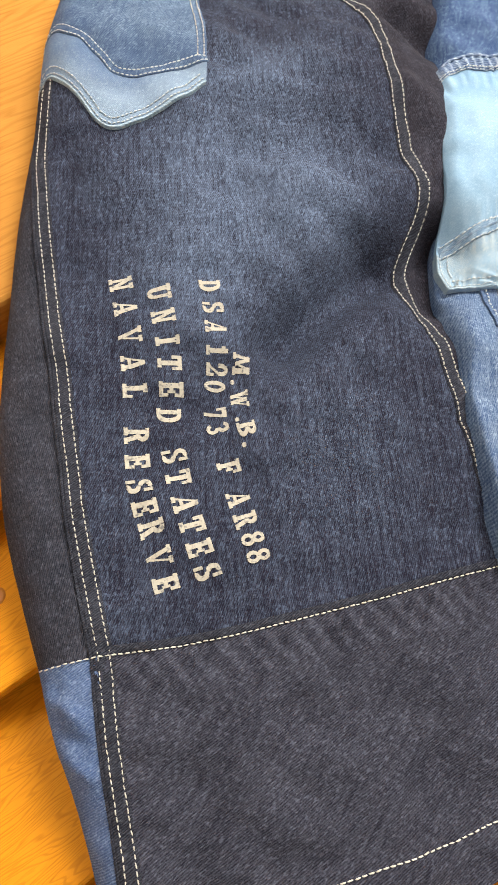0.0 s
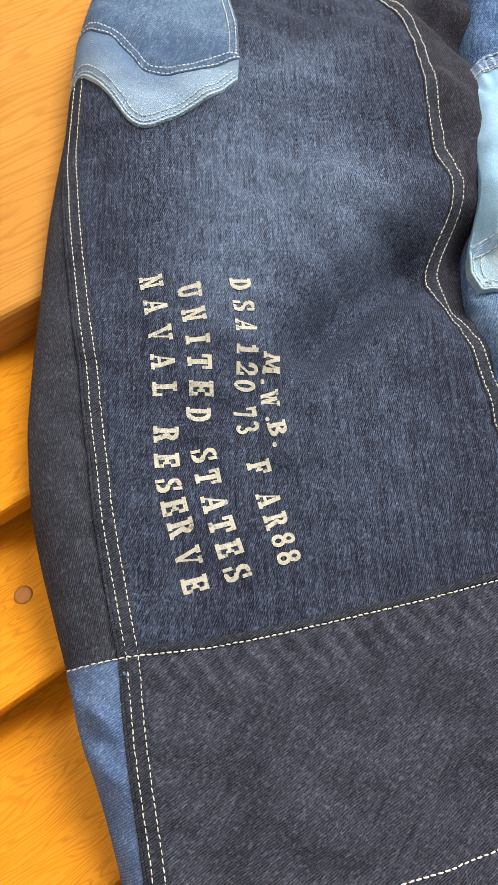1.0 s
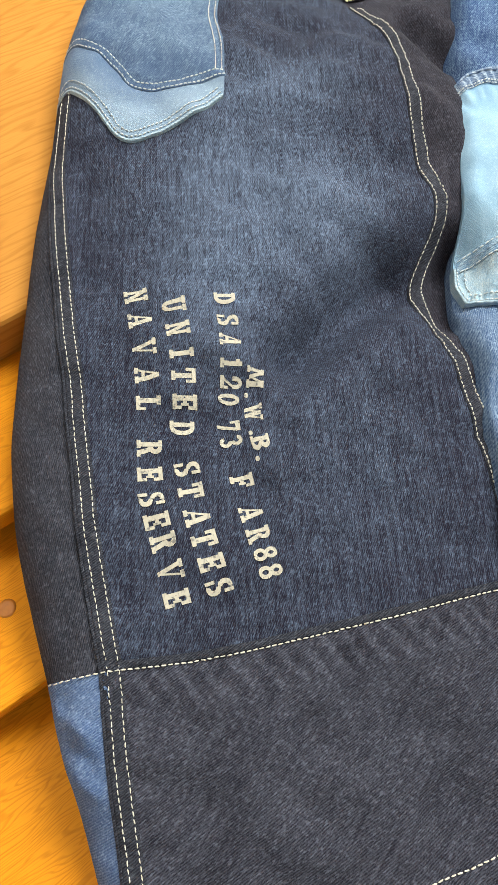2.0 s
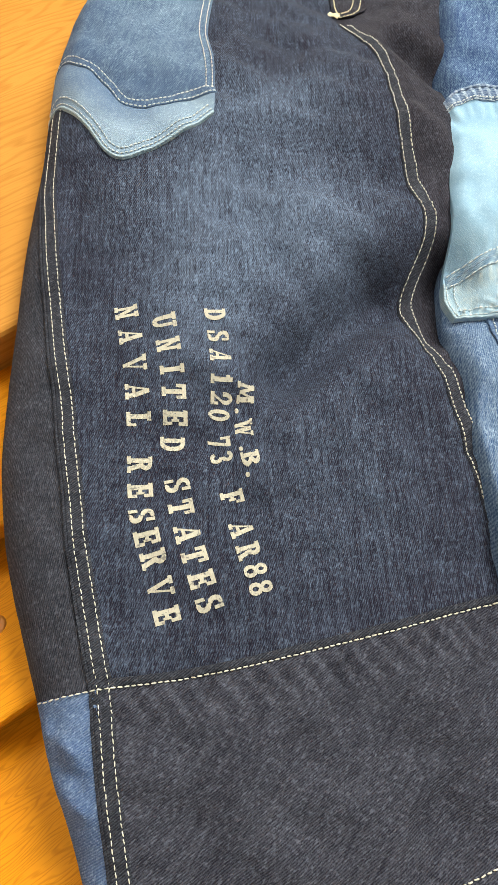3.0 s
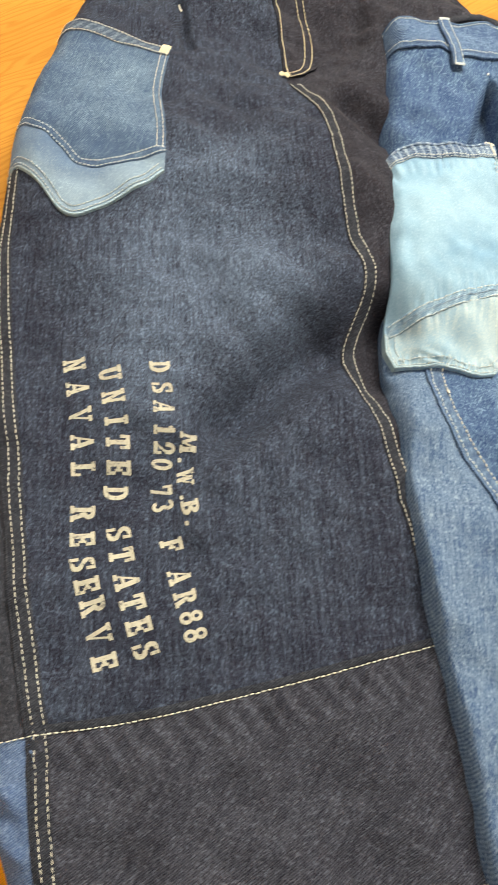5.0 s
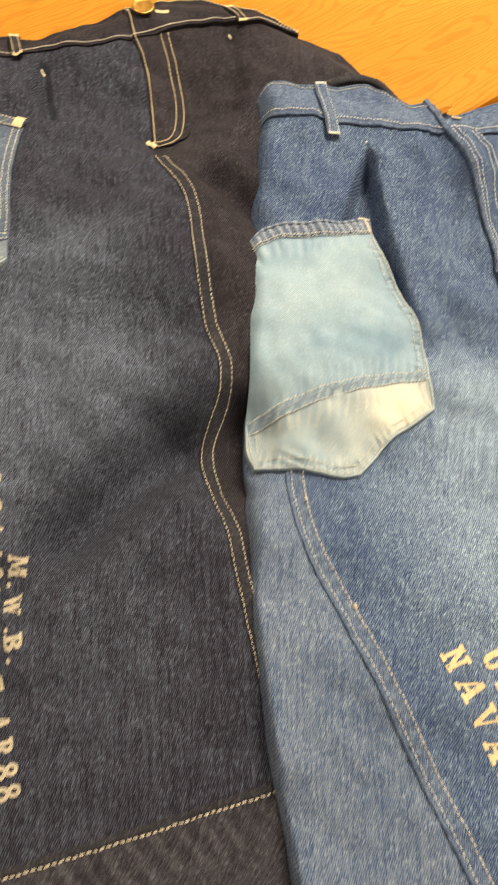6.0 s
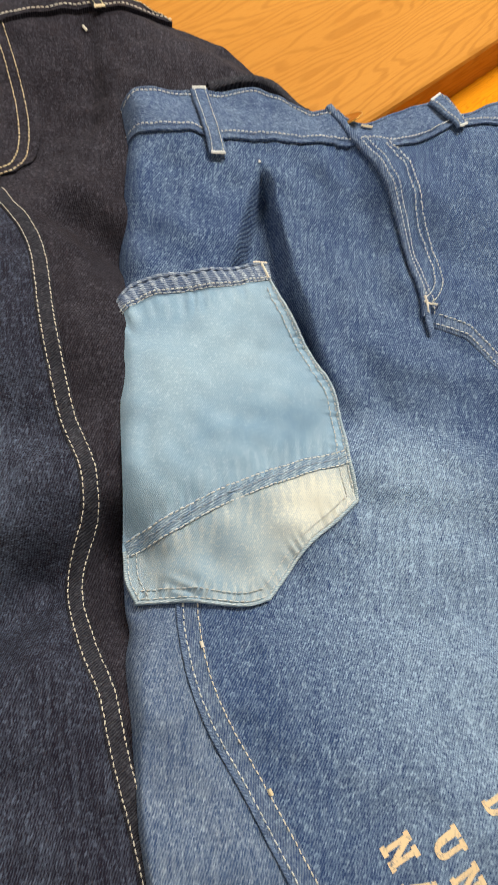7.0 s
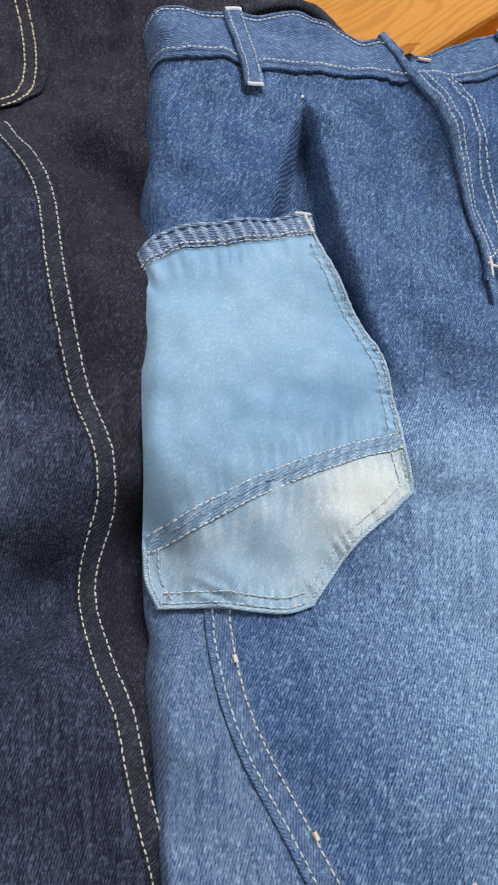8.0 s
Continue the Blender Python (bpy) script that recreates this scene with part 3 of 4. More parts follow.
# ---- dark trousers ----
dark = thing("dark_jeans", (0.1, 0.4, 0), "dark indigo wide jeans with cream stitching laid on the wooden table", "jeans", "jeans on the table")
D_SEAM = curve(SEAM_PTS + [(-0.0425, 0.5063)])
D_LEFT = curve(SEAM_PTS + [(-0.0445, 0.5063), (-0.0515, 0.5446), (-0.0515, 0.60), (-0.0465, 0.66), (-0.0385, 0.70)])
D_CENTRE = curve([(0.2868, 0.2217), (0.272, 0.262), (0.2563, 0.3062), (0.2457, 0.3347), (0.2379, 0.3590), (0.2277, 0.3776), (0.218, 0.4000), (0.2155, 0.4150), (0.2168, 0.4262), (0.2208, 0.4441),
                  (0.2205, 0.4541), (0.2170, 0.4680), (0.2058, 0.4898), (0.1983, 0.5122), (0.1888, 0.5447), (0.1790, 0.5833), (0.1680, 0.605), (0.1560, 0.6210), (0.1465, 0.6350)], 300)
D_FLY = curve([(0.1421, 0.6498), (0.1315, 0.6937), (0.1211, 0.7266), (0.1100, 0.7450)])
D_KNEE = curve([(0.0699, 0.142), (0.1054, 0.1513), (0.1338, 0.1605), (0.1627, 0.1715), (0.1926, 0.1832), (0.2231, 0.1955), (0.2545, 0.2088), (0.2868, 0.2217)])
D_WAIST = curve([(-0.0385, 0.70), (-0.0280, 0.7013), (-0.0080, 0.7035), (0.0195, 0.7090), (0.0345, 0.7155), (0.0700, 0.7300), (0.1100, 0.7450)])
D_WAIST_R = curve([(0.1100, 0.7450), (0.1278, 0.7600), (0.1480, 0.7775), (0.1690, 0.7840), (0.1930, 0.7905), (0.2150, 0.8010), (0.2425, 0.8060)])
D_TOP = curve([(-0.0385, 0.712), (-0.0310, 0.730), (0.0022, 0.7387), (0.0279, 0.7455), (0.0551, 0.7650), (0.0912, 0.7955)])
D_TOP_R = curve([(0.0912, 0.7955), (0.106, 0.8062), (0.1272, 0.8169), (0.1383, 0.820), (0.1723, 0.8222), (0.2065, 0.8260), (0.2240, 0.8185), (0.2425, 0.8075)])
D_SHOULDER = curve([(0.2425, 0.8075), (0.2660, 0.8005), (0.2880, 0.7865), (0.3110, 0.7685), (0.3310, 0.7490)])
D_J = curve([(0.1350, 0.7640), (0.1455, 0.739), (0.1547, 0.7125), (0.1603, 0.6885), (0.1613, 0.6700), (0.1580, 0.6575), (0.1500, 0.6510), (0.1425, 0.6485)])

LOW_PTS = [(0.0699, 0.142), (0.0775, 0.1163), (0.0874, 0.0867), (0.1031, 0.0435), (0.126, -0.022)]
SIDE_A = np.vstack([curve(LOW_PTS[::-1], 80)[:-1], D_SEAM])

front = sheet("front_panel", D_LEFT, np.vstack([D_CENTRE, D_FLY]), dark_height, M_DARK_FRONT, dark, "dark indigo denim faded pale over the thigh", D_KNEE, D_WAIST, cell=0.0020)
sheet("side_panel", curve(EDGE_PTS[3:-1]), shifted(curve(SEAM_PTS + [(-0.0455, 0.5034)]), -0.001),
      dark_height, M_DARK_SIDE, dark, "near-black denim side panel", lift=-0.0012, cell=0.0022)
rise = np.vstack([D_CENTRE, D_FLY])
sheet("other_front_panel", rise, curve([(0.385, 0.222), (0.37, 0.30), (0.345, 0.42), (0.34, 0.55), (0.350, 0.66), (0.345, 0.715), (0.3310, 0.7490), (0.3110, 0.7685), (0.2880, 0.7865), (0.2660, 0.8005), (0.2425, 0.8085)]),
      dark_height, M_DARK, dark, "dark indigo denim front", None, D_WAIST_R, lift=-0.0008, thick=0.02)
lower = sheet("hem_panel", curve(LOW_PTS), curve([(0.2868, 0.2217), (0.325, 0.16), (0.370, 0.105)]), dark_height, M_DARK_LOW, dark, "charcoal denim lower leg panel with diagonal creases",
              curve([(0.126, -0.022), (0.20, 0.020), (0.2754, 0.0589), (0.370, 0.105)]), D_KNEE, lift=0.0006, thick=0.018, cell=0.0019)
sheet("lower_side_panel", curve([(0.115, -0.032)] + EDGE_PTS[:4]), curve(LOW_PTS[::-1]), dark_height, M_KNIT, dark, "mid-blue denim side strip", lift=0.0002, cell=0.0022)
sheet("waistband", D_WAIST, D_TOP, dark_height, M_DARK, dark, "dark indigo waistband", lift=0.0016, thick=0.012)
sheet("waistband_overlap", D_WAIST_R, D_TOP_R, dark_height, M_DARK, dark, "dark indigo waistband end with button", lift=0.0030, thick=0.006)

# seams of the dark trousers
seam = ribbon("side_seam", shifted(SIDE_A, 0.0030), 0.0110, dark_height, M_DROPE, dark, 0.0008, thick=0.0009, rope=0.0002)
ribbon("seam_edge", shifted(SIDE_A, -0.0030), 0.0016, dark_height, M_DROPE, seam, 0.0012, thick=0.0008, rope=0.0004)
for off in (0.0007, 0.0066):
    stitches("topstitch", shifted(SIDE_A, off), dark_height, M_THREAD, seam, 0.0015, 0.0034, 0.00086, seed=int(off * 1e4))
seam = ribbon("centre_seam", shifted(D_CENTRE, 0.0035), 0.010, dark_height, M_DROPE, dark, 0.0008, thick=0.0009, rope=0.0002)
for off in (0.0, 0.0072):
    stitches("topstitch", shifted(D_CENTRE, off), dark_height, M_THREAD, seam, 0.0015, 0.0030, 0.0009, seed=5 + int(off * 1e4))
seam = ribbon("knee_seam", shifted(D_KNEE, -0.0026), 0.0042, dark_height, M_DROPE, dark, 0.0014, thick=0.0012, rope=0.0007)
stitches("topstitch", D_KNEE, dark_height, M_THREAD, seam, 0.0020, 0.0034, 0.0012)
stitches("topstitch", curve([(0.0395, 0.130), (0.053, 0.1355), (0.0699, 0.142)]), dark_height, M_THREAD, seam, 0.0020, 0.0034, 0.0011)
stitches("hem_stitch", curve([(0.118, 0.008), (0.165, 0.034), (0.2014, 0.0535), (0.2304, 0.0664), (0.2599, 0.0785), (0.2838, 0.0911), (0.340, 0.118)]), dark_height, M_THREAD, lower, 0.0022, 0.0036, 0.0012)
stitches("waist_stitch", shifted(D_WAIST, -0.002), dark_height, M_THREAD, dark, 0.0034, 0.003, 0.0010)
stitches("waist_stitch", shifted(D_WAIST_R, -0.002), dark_height, M_THREAD, dark, 0.0048, 0.003, 0.0010)
stitches("waist_stitch", shifted(D_TOP_R, 0.002), dark_height, M_THREAD_TAN, dark, 0.0046, 0.003, 0.0008)

# fly of the dark trousers
fly = sheet("fly", D_FLY, curve([(0.1575, 0.654), (0.1672, 0.673), (0.1637, 0.708), (0.1527, 0.740), (0.1395, 0.767)]), dark_height, M_DARK, dark, "dark fly placket with curved double stitching",
            None, curve([(0.1100, 0.745), (0.124, 0.757), (0.1395, 0.767)]), lift=0.0014)
for off in (0.0, 0.006):
    stitches("topstitch", shifted(D_J, off), dark_height, M_THREAD_TAN, fly, 0.0026, 0.0030, 0.0011, seed=int(off * 1e4))
stitches("edge_stitch", shifted(np.vstack([D_FLY, curve([(0.110, 0.745), (0.0925, 0.792)], 20)]), 0.002), dark_height, M_THREAD_TAN, fly, 0.0046, 0.0024, 0.0013)


def lathe(name, at, radii, material, parent, label="", n=28, tilt=(0, 0)):
    """A round thing turned about its own upright; radii: (radius, height)."""
    verts, faces = [], []
    for r, z in radii:
        for i in range(n):
            a = 2 * math.pi * i / n
            x, y = r * math.cos(a), r * math.sin(a)
            verts.append((at[0] + x, at[1] + y, at[2] + z + x * tilt[0] + y * tilt[1]))
    for j in range(len(radii) - 1):
        for i in range(n):
            faces.append((j * n + i, j * n + (i + 1) % n, (j + 1) * n + (i + 1) % n, (j + 1) * n + i))
    faces.append(tuple(range((len(radii) - 1) * n, len(radii) * n)))
    return link(name, verts, faces, material, parent, label)


def h1(height, x, y):
    return float(height(np.array([x]), np.array([y]))[0])


lathe("knot", (-0.0032, 0.1676, -0.0267), [(0.0060, -0.001), (0.0052, 0.0003), (0.0042, 0.0005), (0.0030, 0.0003), (0.0008, 0.0004)], M_KNOT, board_with_knot, "dark brown knot", tilt=(0.263, -0.272))
BUTTON = [(0.0035, 0.0), (0.0035, 0.002), (0.0085, 0.0028), (0.0092, 0.0036), (0.0090, 0.0044), (0.0080, 0.0047), (0.0070, 0.0041), (0.0030, 0.0045), (0.0006, 0.0047)]
lathe("button", (0.1126, 0.7765, h1(dark_height, 0.1126, 0.7765) + 0.003), BUTTON, M_BRASS, dark, "round brass shank button")


def bartack(line, height, material, parent, lift, width=0.003, name="bartack"):
    """Dense cross stitches over a short line."""
    n = max(4, int(length(line) / 0.0007))
    c = even(line, n)
    a, b = shifted(c, -width / 2), shifted(c, width / 2)
    zc = height(c[:, 0], c[:, 1])
    verts, faces = [], []
    for i in range(n):
        zm = zc[i] + lift + 0.0004 * (i % 2)
        for f, dz in ((0.0, -0.0010), (0.25, 0.0), (0.75, 0.0), (1.0, -0.0010)):
            verts.append((*(a[i] * (1 - f) + b[i] * f), zm + dz))
        if i:
            faces += [(4 * i - 4 + j, 4 * i - 3 + j, 4 * i + 1 + j, 4 * i + j) for j in range(3)]
    return link(name, verts, faces, material, parent)


bartack(curve([(0.1215, 0.7815), (0.127, 0.785), (0.1315, 0.7885)]), dark_height, M_THREAD_TAN, dark, 0.0045, 0.0032, "buttonhole")
bartack(curve([(0.1375, 0.6515), (0.1455, 0.6465)]), dark_height, M_THREAD_TAN, fly, 0.0036, 0.0042)
bartack(curve([(0.1838, 0.7795), (0.1868, 0.7775)]), dark_height, M_THREAD, dark, 0.0012, 0.002, "pleat_tack")
bartack(curve([(0.0440, 0.7055), (0.0470, 0.7035)]), dark_height, M_THREAD, dark, 0.0012, 0.002, "pleat_tack")


def belt_loop(a, b, width, height, material, thread, parent, lift, bow=0.0015):
    """A belt loop from a (top) to b (bottom), arched over the waistband, with two rows of stitching and bar tacks."""
    line = curve([a, b], 24)
    arch = lambda x, y: height(x, y) + bow * np.sin(math.pi * np.clip(np.interp((x - a[0]) * (b[0] - a[0]) + (y - a[1]) * (b[1] - a[1]),
                                                                                [0, (b[0] - a[0]) ** 2 + (b[1] - a[1]) ** 2], [0, 1]), 0, 1)) ** 0.6
    loop = ribbon("belt_loop", line, width, arch, material, parent, lift, thick=0.0022)
    for off in (-0.30, 0.30):
        stitches("topstitch", shifted(line, off * width), arch, thread, loop, lift + 0.0011, 0.0027, 0.0009, seed=int(9 * off))
    side = np.array([line[-1] - line[-2]])[0]
    side = np.array([side[1], -side[0]]) / np.linalg.norm(side) * width * 0.40
    for end in (line[-1], line[0]):
        bartack(curve([end - side, end + side], 8), arch, thread, loop, lift + 0.0010, 0.0022)
    return loop


belt_loop((0.1790, 0.8180), (0.1940, 0.7890), 0.0095, dark_height, M_DROPE, M_THREAD_TAN, dark, 0.0045)
belt_loop((0.0130, 0.7400), (0.0266, 0.7083), 0.0095, dark_height, M_DROPE, M_THREAD_TAN, dark, 0.0045)

# patch pocket of the dark trousers
P_SEAM = curve([(-0.0510, 0.5400), (-0.0400, 0.5385), (-0.0268, 0.5310), (-0.0153, 0.5275), (-0.0022, 0.5176), (0.0108, 0.5081), (0.0291, 0.5118), (0.0467, 0.5194), (0.0665, 0.5306)])
P_LOW = curve([(-0.0470, 0.500), (-0.0417, 0.5020), (-0.0345, 0.5020), (-0.0177, 0.4902), (-0.0059, 0.4785), (0.0034, 0.4690), (0.0166, 0.4669), (0.0346, 0.480), (0.0543, 0.497), (0.0686, 0.5148)])
P_RIGHT = curve([(0.0665, 0.5306), (0.0620, 0.5540), (0.0520, 0.5899), (0.0500, 0.614), (0.0497, 0.6330)])
P_LEFT = curve([(-0.0510, 0.5400), (-0.0510, 0.58), (-0.0480, 0.62), (-0.0450, 0.650)])
P_TOP = curve([(-0.0450, 0.650), (-0.0185, 0.6450), (0.0094, 0.6395), (0.0497, 0.6330)])
puffed = lambda u, v, x, y: 0.003 * np.sin(math.pi * u) * np.sin(math.pi * np.clip(v, 0, 1)) ** 0.5
pocket = sheet("patch_pocket", P_LEFT, P_RIGHT, dark_height, M_DPOCKET, dark, "mid-blue denim patch pocket", P_SEAM, P_TOP, lift=0.0022, thick=0.0016, puff=puffed)
sheet("pocket_tip", curve([(-0.0470, 0.500), (-0.0510, 0.5400)], 20), curve([(0.0686, 0.5148), (0.0665, 0.5306)], 20), dark_height, M_DTIP, pocket, "pale washed lower pocket piece", P_LOW, P_SEAM, lift=0.0024, thick=0.0026)
band = ribbon("pocket_band", shifted(P_TOP, -0.003), 0.011, dark_height, M_DROPEB, pocket, 0.0036, rope=0.0005)
for off in (0.003, -0.006):
    stitches("topstitch", shifted(P_TOP, off), dark_height, M_THREAD, pocket, 0.0052, 0.0028, 0.0009, seed=int(1e4 * off) + 100)
bartack(curve([(0.0425, 0.637), (0.0500, 0.6355)]), dark_height, M_THREAD_TAN, pocket, 0.0056, 0.009)
seam = ribbon("pocket_seam", shifted(P_SEAM, 0.0004), 0.0064, dark_height, M_DPOCKET, pocket, 0.0030, thick=0.0008, rope=0.0003)
for off in (-0.0018, 0.0024):
    stitches("topstitch", shifted(P_SEAM, off), dark_height, M_THREAD_BLUE, seam, 0.0037, 0.0030, 0.0010, seed=int(1e4 * off) + 60)
ribbon("pocket_rim", shifted(P_LOW, -0.0006), 0.0014, dark_height, M_ROPE, pocket, 0.0022, thick=0.0022, rope=0.0003)
for off in (-0.0022, -0.0056):
    stitches("topstitch", shifted(P_LOW, off), dark_height, M_THREAD_BLUE, pocket, 0.0034, 0.0030, 0.0009, seed=int(-1e4 * off))
for off in (-0.0018, -0.0062):
    stitches("topstitch", shifted(P_RIGHT, off), dark_height, M_THREAD, pocket, 0.0036, 0.0030, 0.0009, seed=int(-1e4 * off))

# ---- light trousers ----
light = thing("light_jeans", (0.4, 0.45, 0), "washed mid-blue wide jeans overlapping the dark pair on the table", "jeans", "jeans on the table")
L_SEAM = curve([(0.448, 0.085), (0.415, 0.139), (0.3834, 0.193), (0.3607, 0.2308), (0.3364, 0.2710), (0.3107, 0.3140), (0.3010, 0.3294), (0.2895, 0.3472), (0.2809, 0.3655), (0.2756, 0.3848), (0.2730, 0.4034), (0.273, 0.42)])
L_FRONT_L = curve([(0.448, 0.085), (0.415, 0.139), (0.3834, 0.193), (0.3607, 0.2308), (0.3364, 0.2710), (0.3107, 0.3140), (0.3010, 0.3294), (0.2895, 0.3472), (0.2809, 0.3655), (0.2756, 0.3848), (0.2730, 0.4034), (0.271, 0.42), (0.262, 0.455), (0.245, 0.485), (0.2330, 0.51), (0.2272, 0.56), (0.2245, 0.60), (0.2201, 0.649), (0.2185, 0.684)])
L_RISE = curve([(0.57, 0.05), (0.56, 0.25), (0.54, 0.40), (0.50, 0.515), (0.4635, 0.5593), (0.4444, 0.5762), (0.4230, 0.5835)])
L_FLY = curve([(0.4170, 0.5880), (0.4148, 0.6000), (0.4108, 0.6160), (0.4055, 0.6330), (0.3985, 0.6510), (0.3910, 0.6665), (0.3838, 0.6800), (0.3762, 0.6915), (0.3684, 0.7020)])
L_J = curve([(0.3895, 0.7045), (0.4030, 0.6935), (0.4095, 0.6760), (0.4165, 0.6570), (0.4240, 0.6400), (0.4288, 0.6230), (0.4278, 0.6100), (0.4225, 0.5995), (0.4165, 0.5945)])
L_WAIST = curve([(0.2185, 0.684), (0.2377, 0.6815), (0.2645, 0.682), (0.280, 0.6855), (0.3052, 0.691), (0.3309, 0.6945), (0.350, 0.699), (0.3684, 0.7020)])
L_WAIST_R = curve([(0.3684, 0.7020), (0.3850, 0.7065), (0.4030, 0.7110), (0.4160, 0.7175), (0.4300, 0.7262), (0.446, 0.7367), (0.50, 0.745), (0.57, 0.73)])
L_TOP = curve([(0.2130, 0.705), (0.2223, 0.7100), (0.2354, 0.7133), (0.2597, 0.718), (0.2783, 0.7241), (0.3007, 0.7302), (0.3237, 0.7237), (0.3337, 0.7209), (0.3504, 0.7238), (0.3600, 0.7190)])
L_TOP_R = curve([(0.3560, 0.7270), (0.3647, 0.7216), (0.3784, 0.7212), (0.3966, 0.7348), (0.4114, 0.7425), (0.4266, 0.7505), (0.4451, 0.7440), (0.50, 0.770), (0.58, 0.755)])
lfront = sheet("front_panel", L_FRONT_L, np.vstack([L_RISE, L_FLY]), light_height, M_LIGHT, light, "mid-blue washed denim, bleached over the thigh", None, L_WAIST, cell=0.0021, thick=0.01)
sheet("side_panel", curve([(0.326, 0.050), (0.3081, 0.1269), (0.2916, 0.1884), (0.2775, 0.2311), (0.258, 0.308), (0.2519, 0.3413), (0.2475, 0.373), (0.249, 0.3887), (0.2454, 0.4028), (0.2419, 0.4305), (0.2397, 0.4555), (0.2349, 0.4954), (0.2335, 0.508)]),
      curve([(0.448, 0.085), (0.415, 0.139), (0.3834, 0.193), (0.3607, 0.2308), (0.3364, 0.2710), (0.3107, 0.3140), (0.3010, 0.3294), (0.2895, 0.3472), (0.2809, 0.3655), (0.2756, 0.3848), (0.2730, 0.4034), (0.271, 0.42), (0.262, 0.455), (0.245, 0.485), (0.2340, 0.508)]),
      light_height, M_LIGHT_SIDE, light, "streaky mid-blue denim side panel", lift=-0.001, thick=0.016, cell=0.0024)
sheet("other_front_panel", np.vstack([L_RISE, L_FLY]), curve([(0.735, 0.05), (0.735, 0.25), (0.72, 0.45), (0.66, 0.62), (0.57, 0.72)]), light_height, M_LIGHT, light, "mid-blue washed denim front", None, L_WAIST_R, lift=-0.001, thick=0.02, cell=0.004)
sheet("waistband", L_WAIST, L_TOP, light_height, M_LBAND, light, "mid-blue waistband with worn edges", lift=0.0022, thick=0.014, cell=0.0022)
sheet("waistband_button_end", L_WAIST_R, L_TOP_R, light_height, M_LBAND, light, "mid-blue waistband end", lift=0.0010, thick=0.012, cell=0.0024)
back = ribbon("back_waistband", curve([(0.270, 0.738), (0.290, 0.748), (0.304, 0.752), (0.316, 0.748), (0.332, 0.738), (0.345, 0.730)]), 0.006, light_height, M_DROPE, light, -0.010, "dark frayed back waistband edge", 0.005, 0.0025)

seam = ribbon("waist_seam", shifted(L_WAIST, 0.0006), 0.0022, light_height, M_LBAND, light, 0.0022, rope=0.0006)
stitches("topstitch", shifted(L_WAIST, -0.0022), light_height, M_THREAD_BLUE, seam, 0.0040, 0.0027, 0.0010)
seam = ribbon("waist_seam", shifted(L_WAIST_R, 0.0006), 0.0022, light_height, M_LBAND, light, 0.0014, rope=0.0006)
stitches("topstitch", shifted(L_WAIST_R, -0.0022), light_height, M_THREAD_BLUE, seam, 0.0030, 0.0027, 0.0010)
seam = ribbon("waist_edge", shifted(L_TOP, 0.0008), 0.0018, light_height, M_LSEAM, light, 0.0026, rope=0.0005)
stitches("topstitch", shifted(L_TOP, 0.0035), light_height, M_THREAD_BLUE, seam, 0.0034, 0.0027, 0.0009)
ribbon("waist_edge", shifted(L_TOP_R, 0.0008), 0.0018, light_height, M_LSEAM, light, 0.0014, rope=0.0005)

# seams
seam = ribbon("side_seam", shifted(L_SEAM, 0.0042), 0.0118, light_height, M_LSEAM, light, 0.0008, thick=0.0010, rope=0.0004)
ribbon("seam_edge", shifted(L_SEAM, -0.0012), 0.0020, light_height, M_LBAND, seam, 0.0010, rope=0.0005)
for off in (0.0012, 0.0085):
    stitches("topstitch", shifted(L_SEAM, off), light_height, M_THREAD_BLUE if off < 0.004 else M_THREAD, seam, 0.0018, 0.0031, 0.0010, seed=int(off * 1e4))
bartack(curve([(0.2835, 0.3855), (0.2845, 0.3825)]), light_height, M_THREAD, seam, 0.0030, 0.0018)
bartack(curve([(0.3165, 0.3225), (0.318, 0.3200)]), light_height, M_THREAD_TAN, seam, 0.0030, 0.0018)
seam = ribbon("rise_seam", shifted(L_RISE, 0.0035), 0.010, light_height, M_LSEAM, light, 0.0008, thick=0.0010, rope=0.0003)
for off in (0.001, 0.0075):
    stitches("topstitch", shifted(L_RISE, off), light_height, M_THREAD_BLUE, seam, 0.0022, 0.0031, 0.0009, seed=int(off * 1e4))

# fly
fly = sheet("fly", L_FLY, curve([(0.4265, 0.598), (0.4345, 0.620), (0.4250, 0.6510), (0.4175, 0.672), (0.4095, 0.696), (0.3930, 0.706)]), light_height, M_LIGHT, light, "raised fly placket with double stitching", lift=0.0022, thick=0.003)
ribbon("fly_edge", np.vstack([L_FLY, curve([(0.3684, 0.7020), (0.3600, 0.713), (0.3488, 0.7260)], 40)]), 0.0052, light_height, M_LSEAM, fly, 0.0042, "worn blue fly edge", 0.0022, 0.0003)
ribbon("seam_stub", curve([(0.4195, 0.577), (0.4165, 0.594)], 12), 0.004, light_height, M_LBAND, fly, 0.0048, rope=0.001)
for off in (0.0, 0.005):
    stitches("topstitch", shifted(L_J, off), light_height, M_THREAD_BLUE, fly, 0.0046, 0.0030, 0.0010, seed=int(off * 1e4))
for off in (0.0012, 0.0046):
    stitches("edge_stitch", shifted(L_FLY, off), light_height, M_THREAD_BLUE, fly, 0.0050, 0.0026, 0.0008, seed=int(off * 1e4))
bartack(curve([(0.4140, 0.5965), (0.4225, 0.5945)]), light_height, M_THREAD, fly, 0.0050, 0.0014)
bartack(curve([(0.4145, 0.6000), (0.4175, 0.5900)]), light_height, M_THREAD, fly, 0.0054, 0.0012)
lathe("button", (0.3625, 0.7240, h1(light_height, 0.3625, 0.7240) - 0.006), BUTTON, M_BRASS, light, "round brass shank button", tilt=(0.9, -0.7))
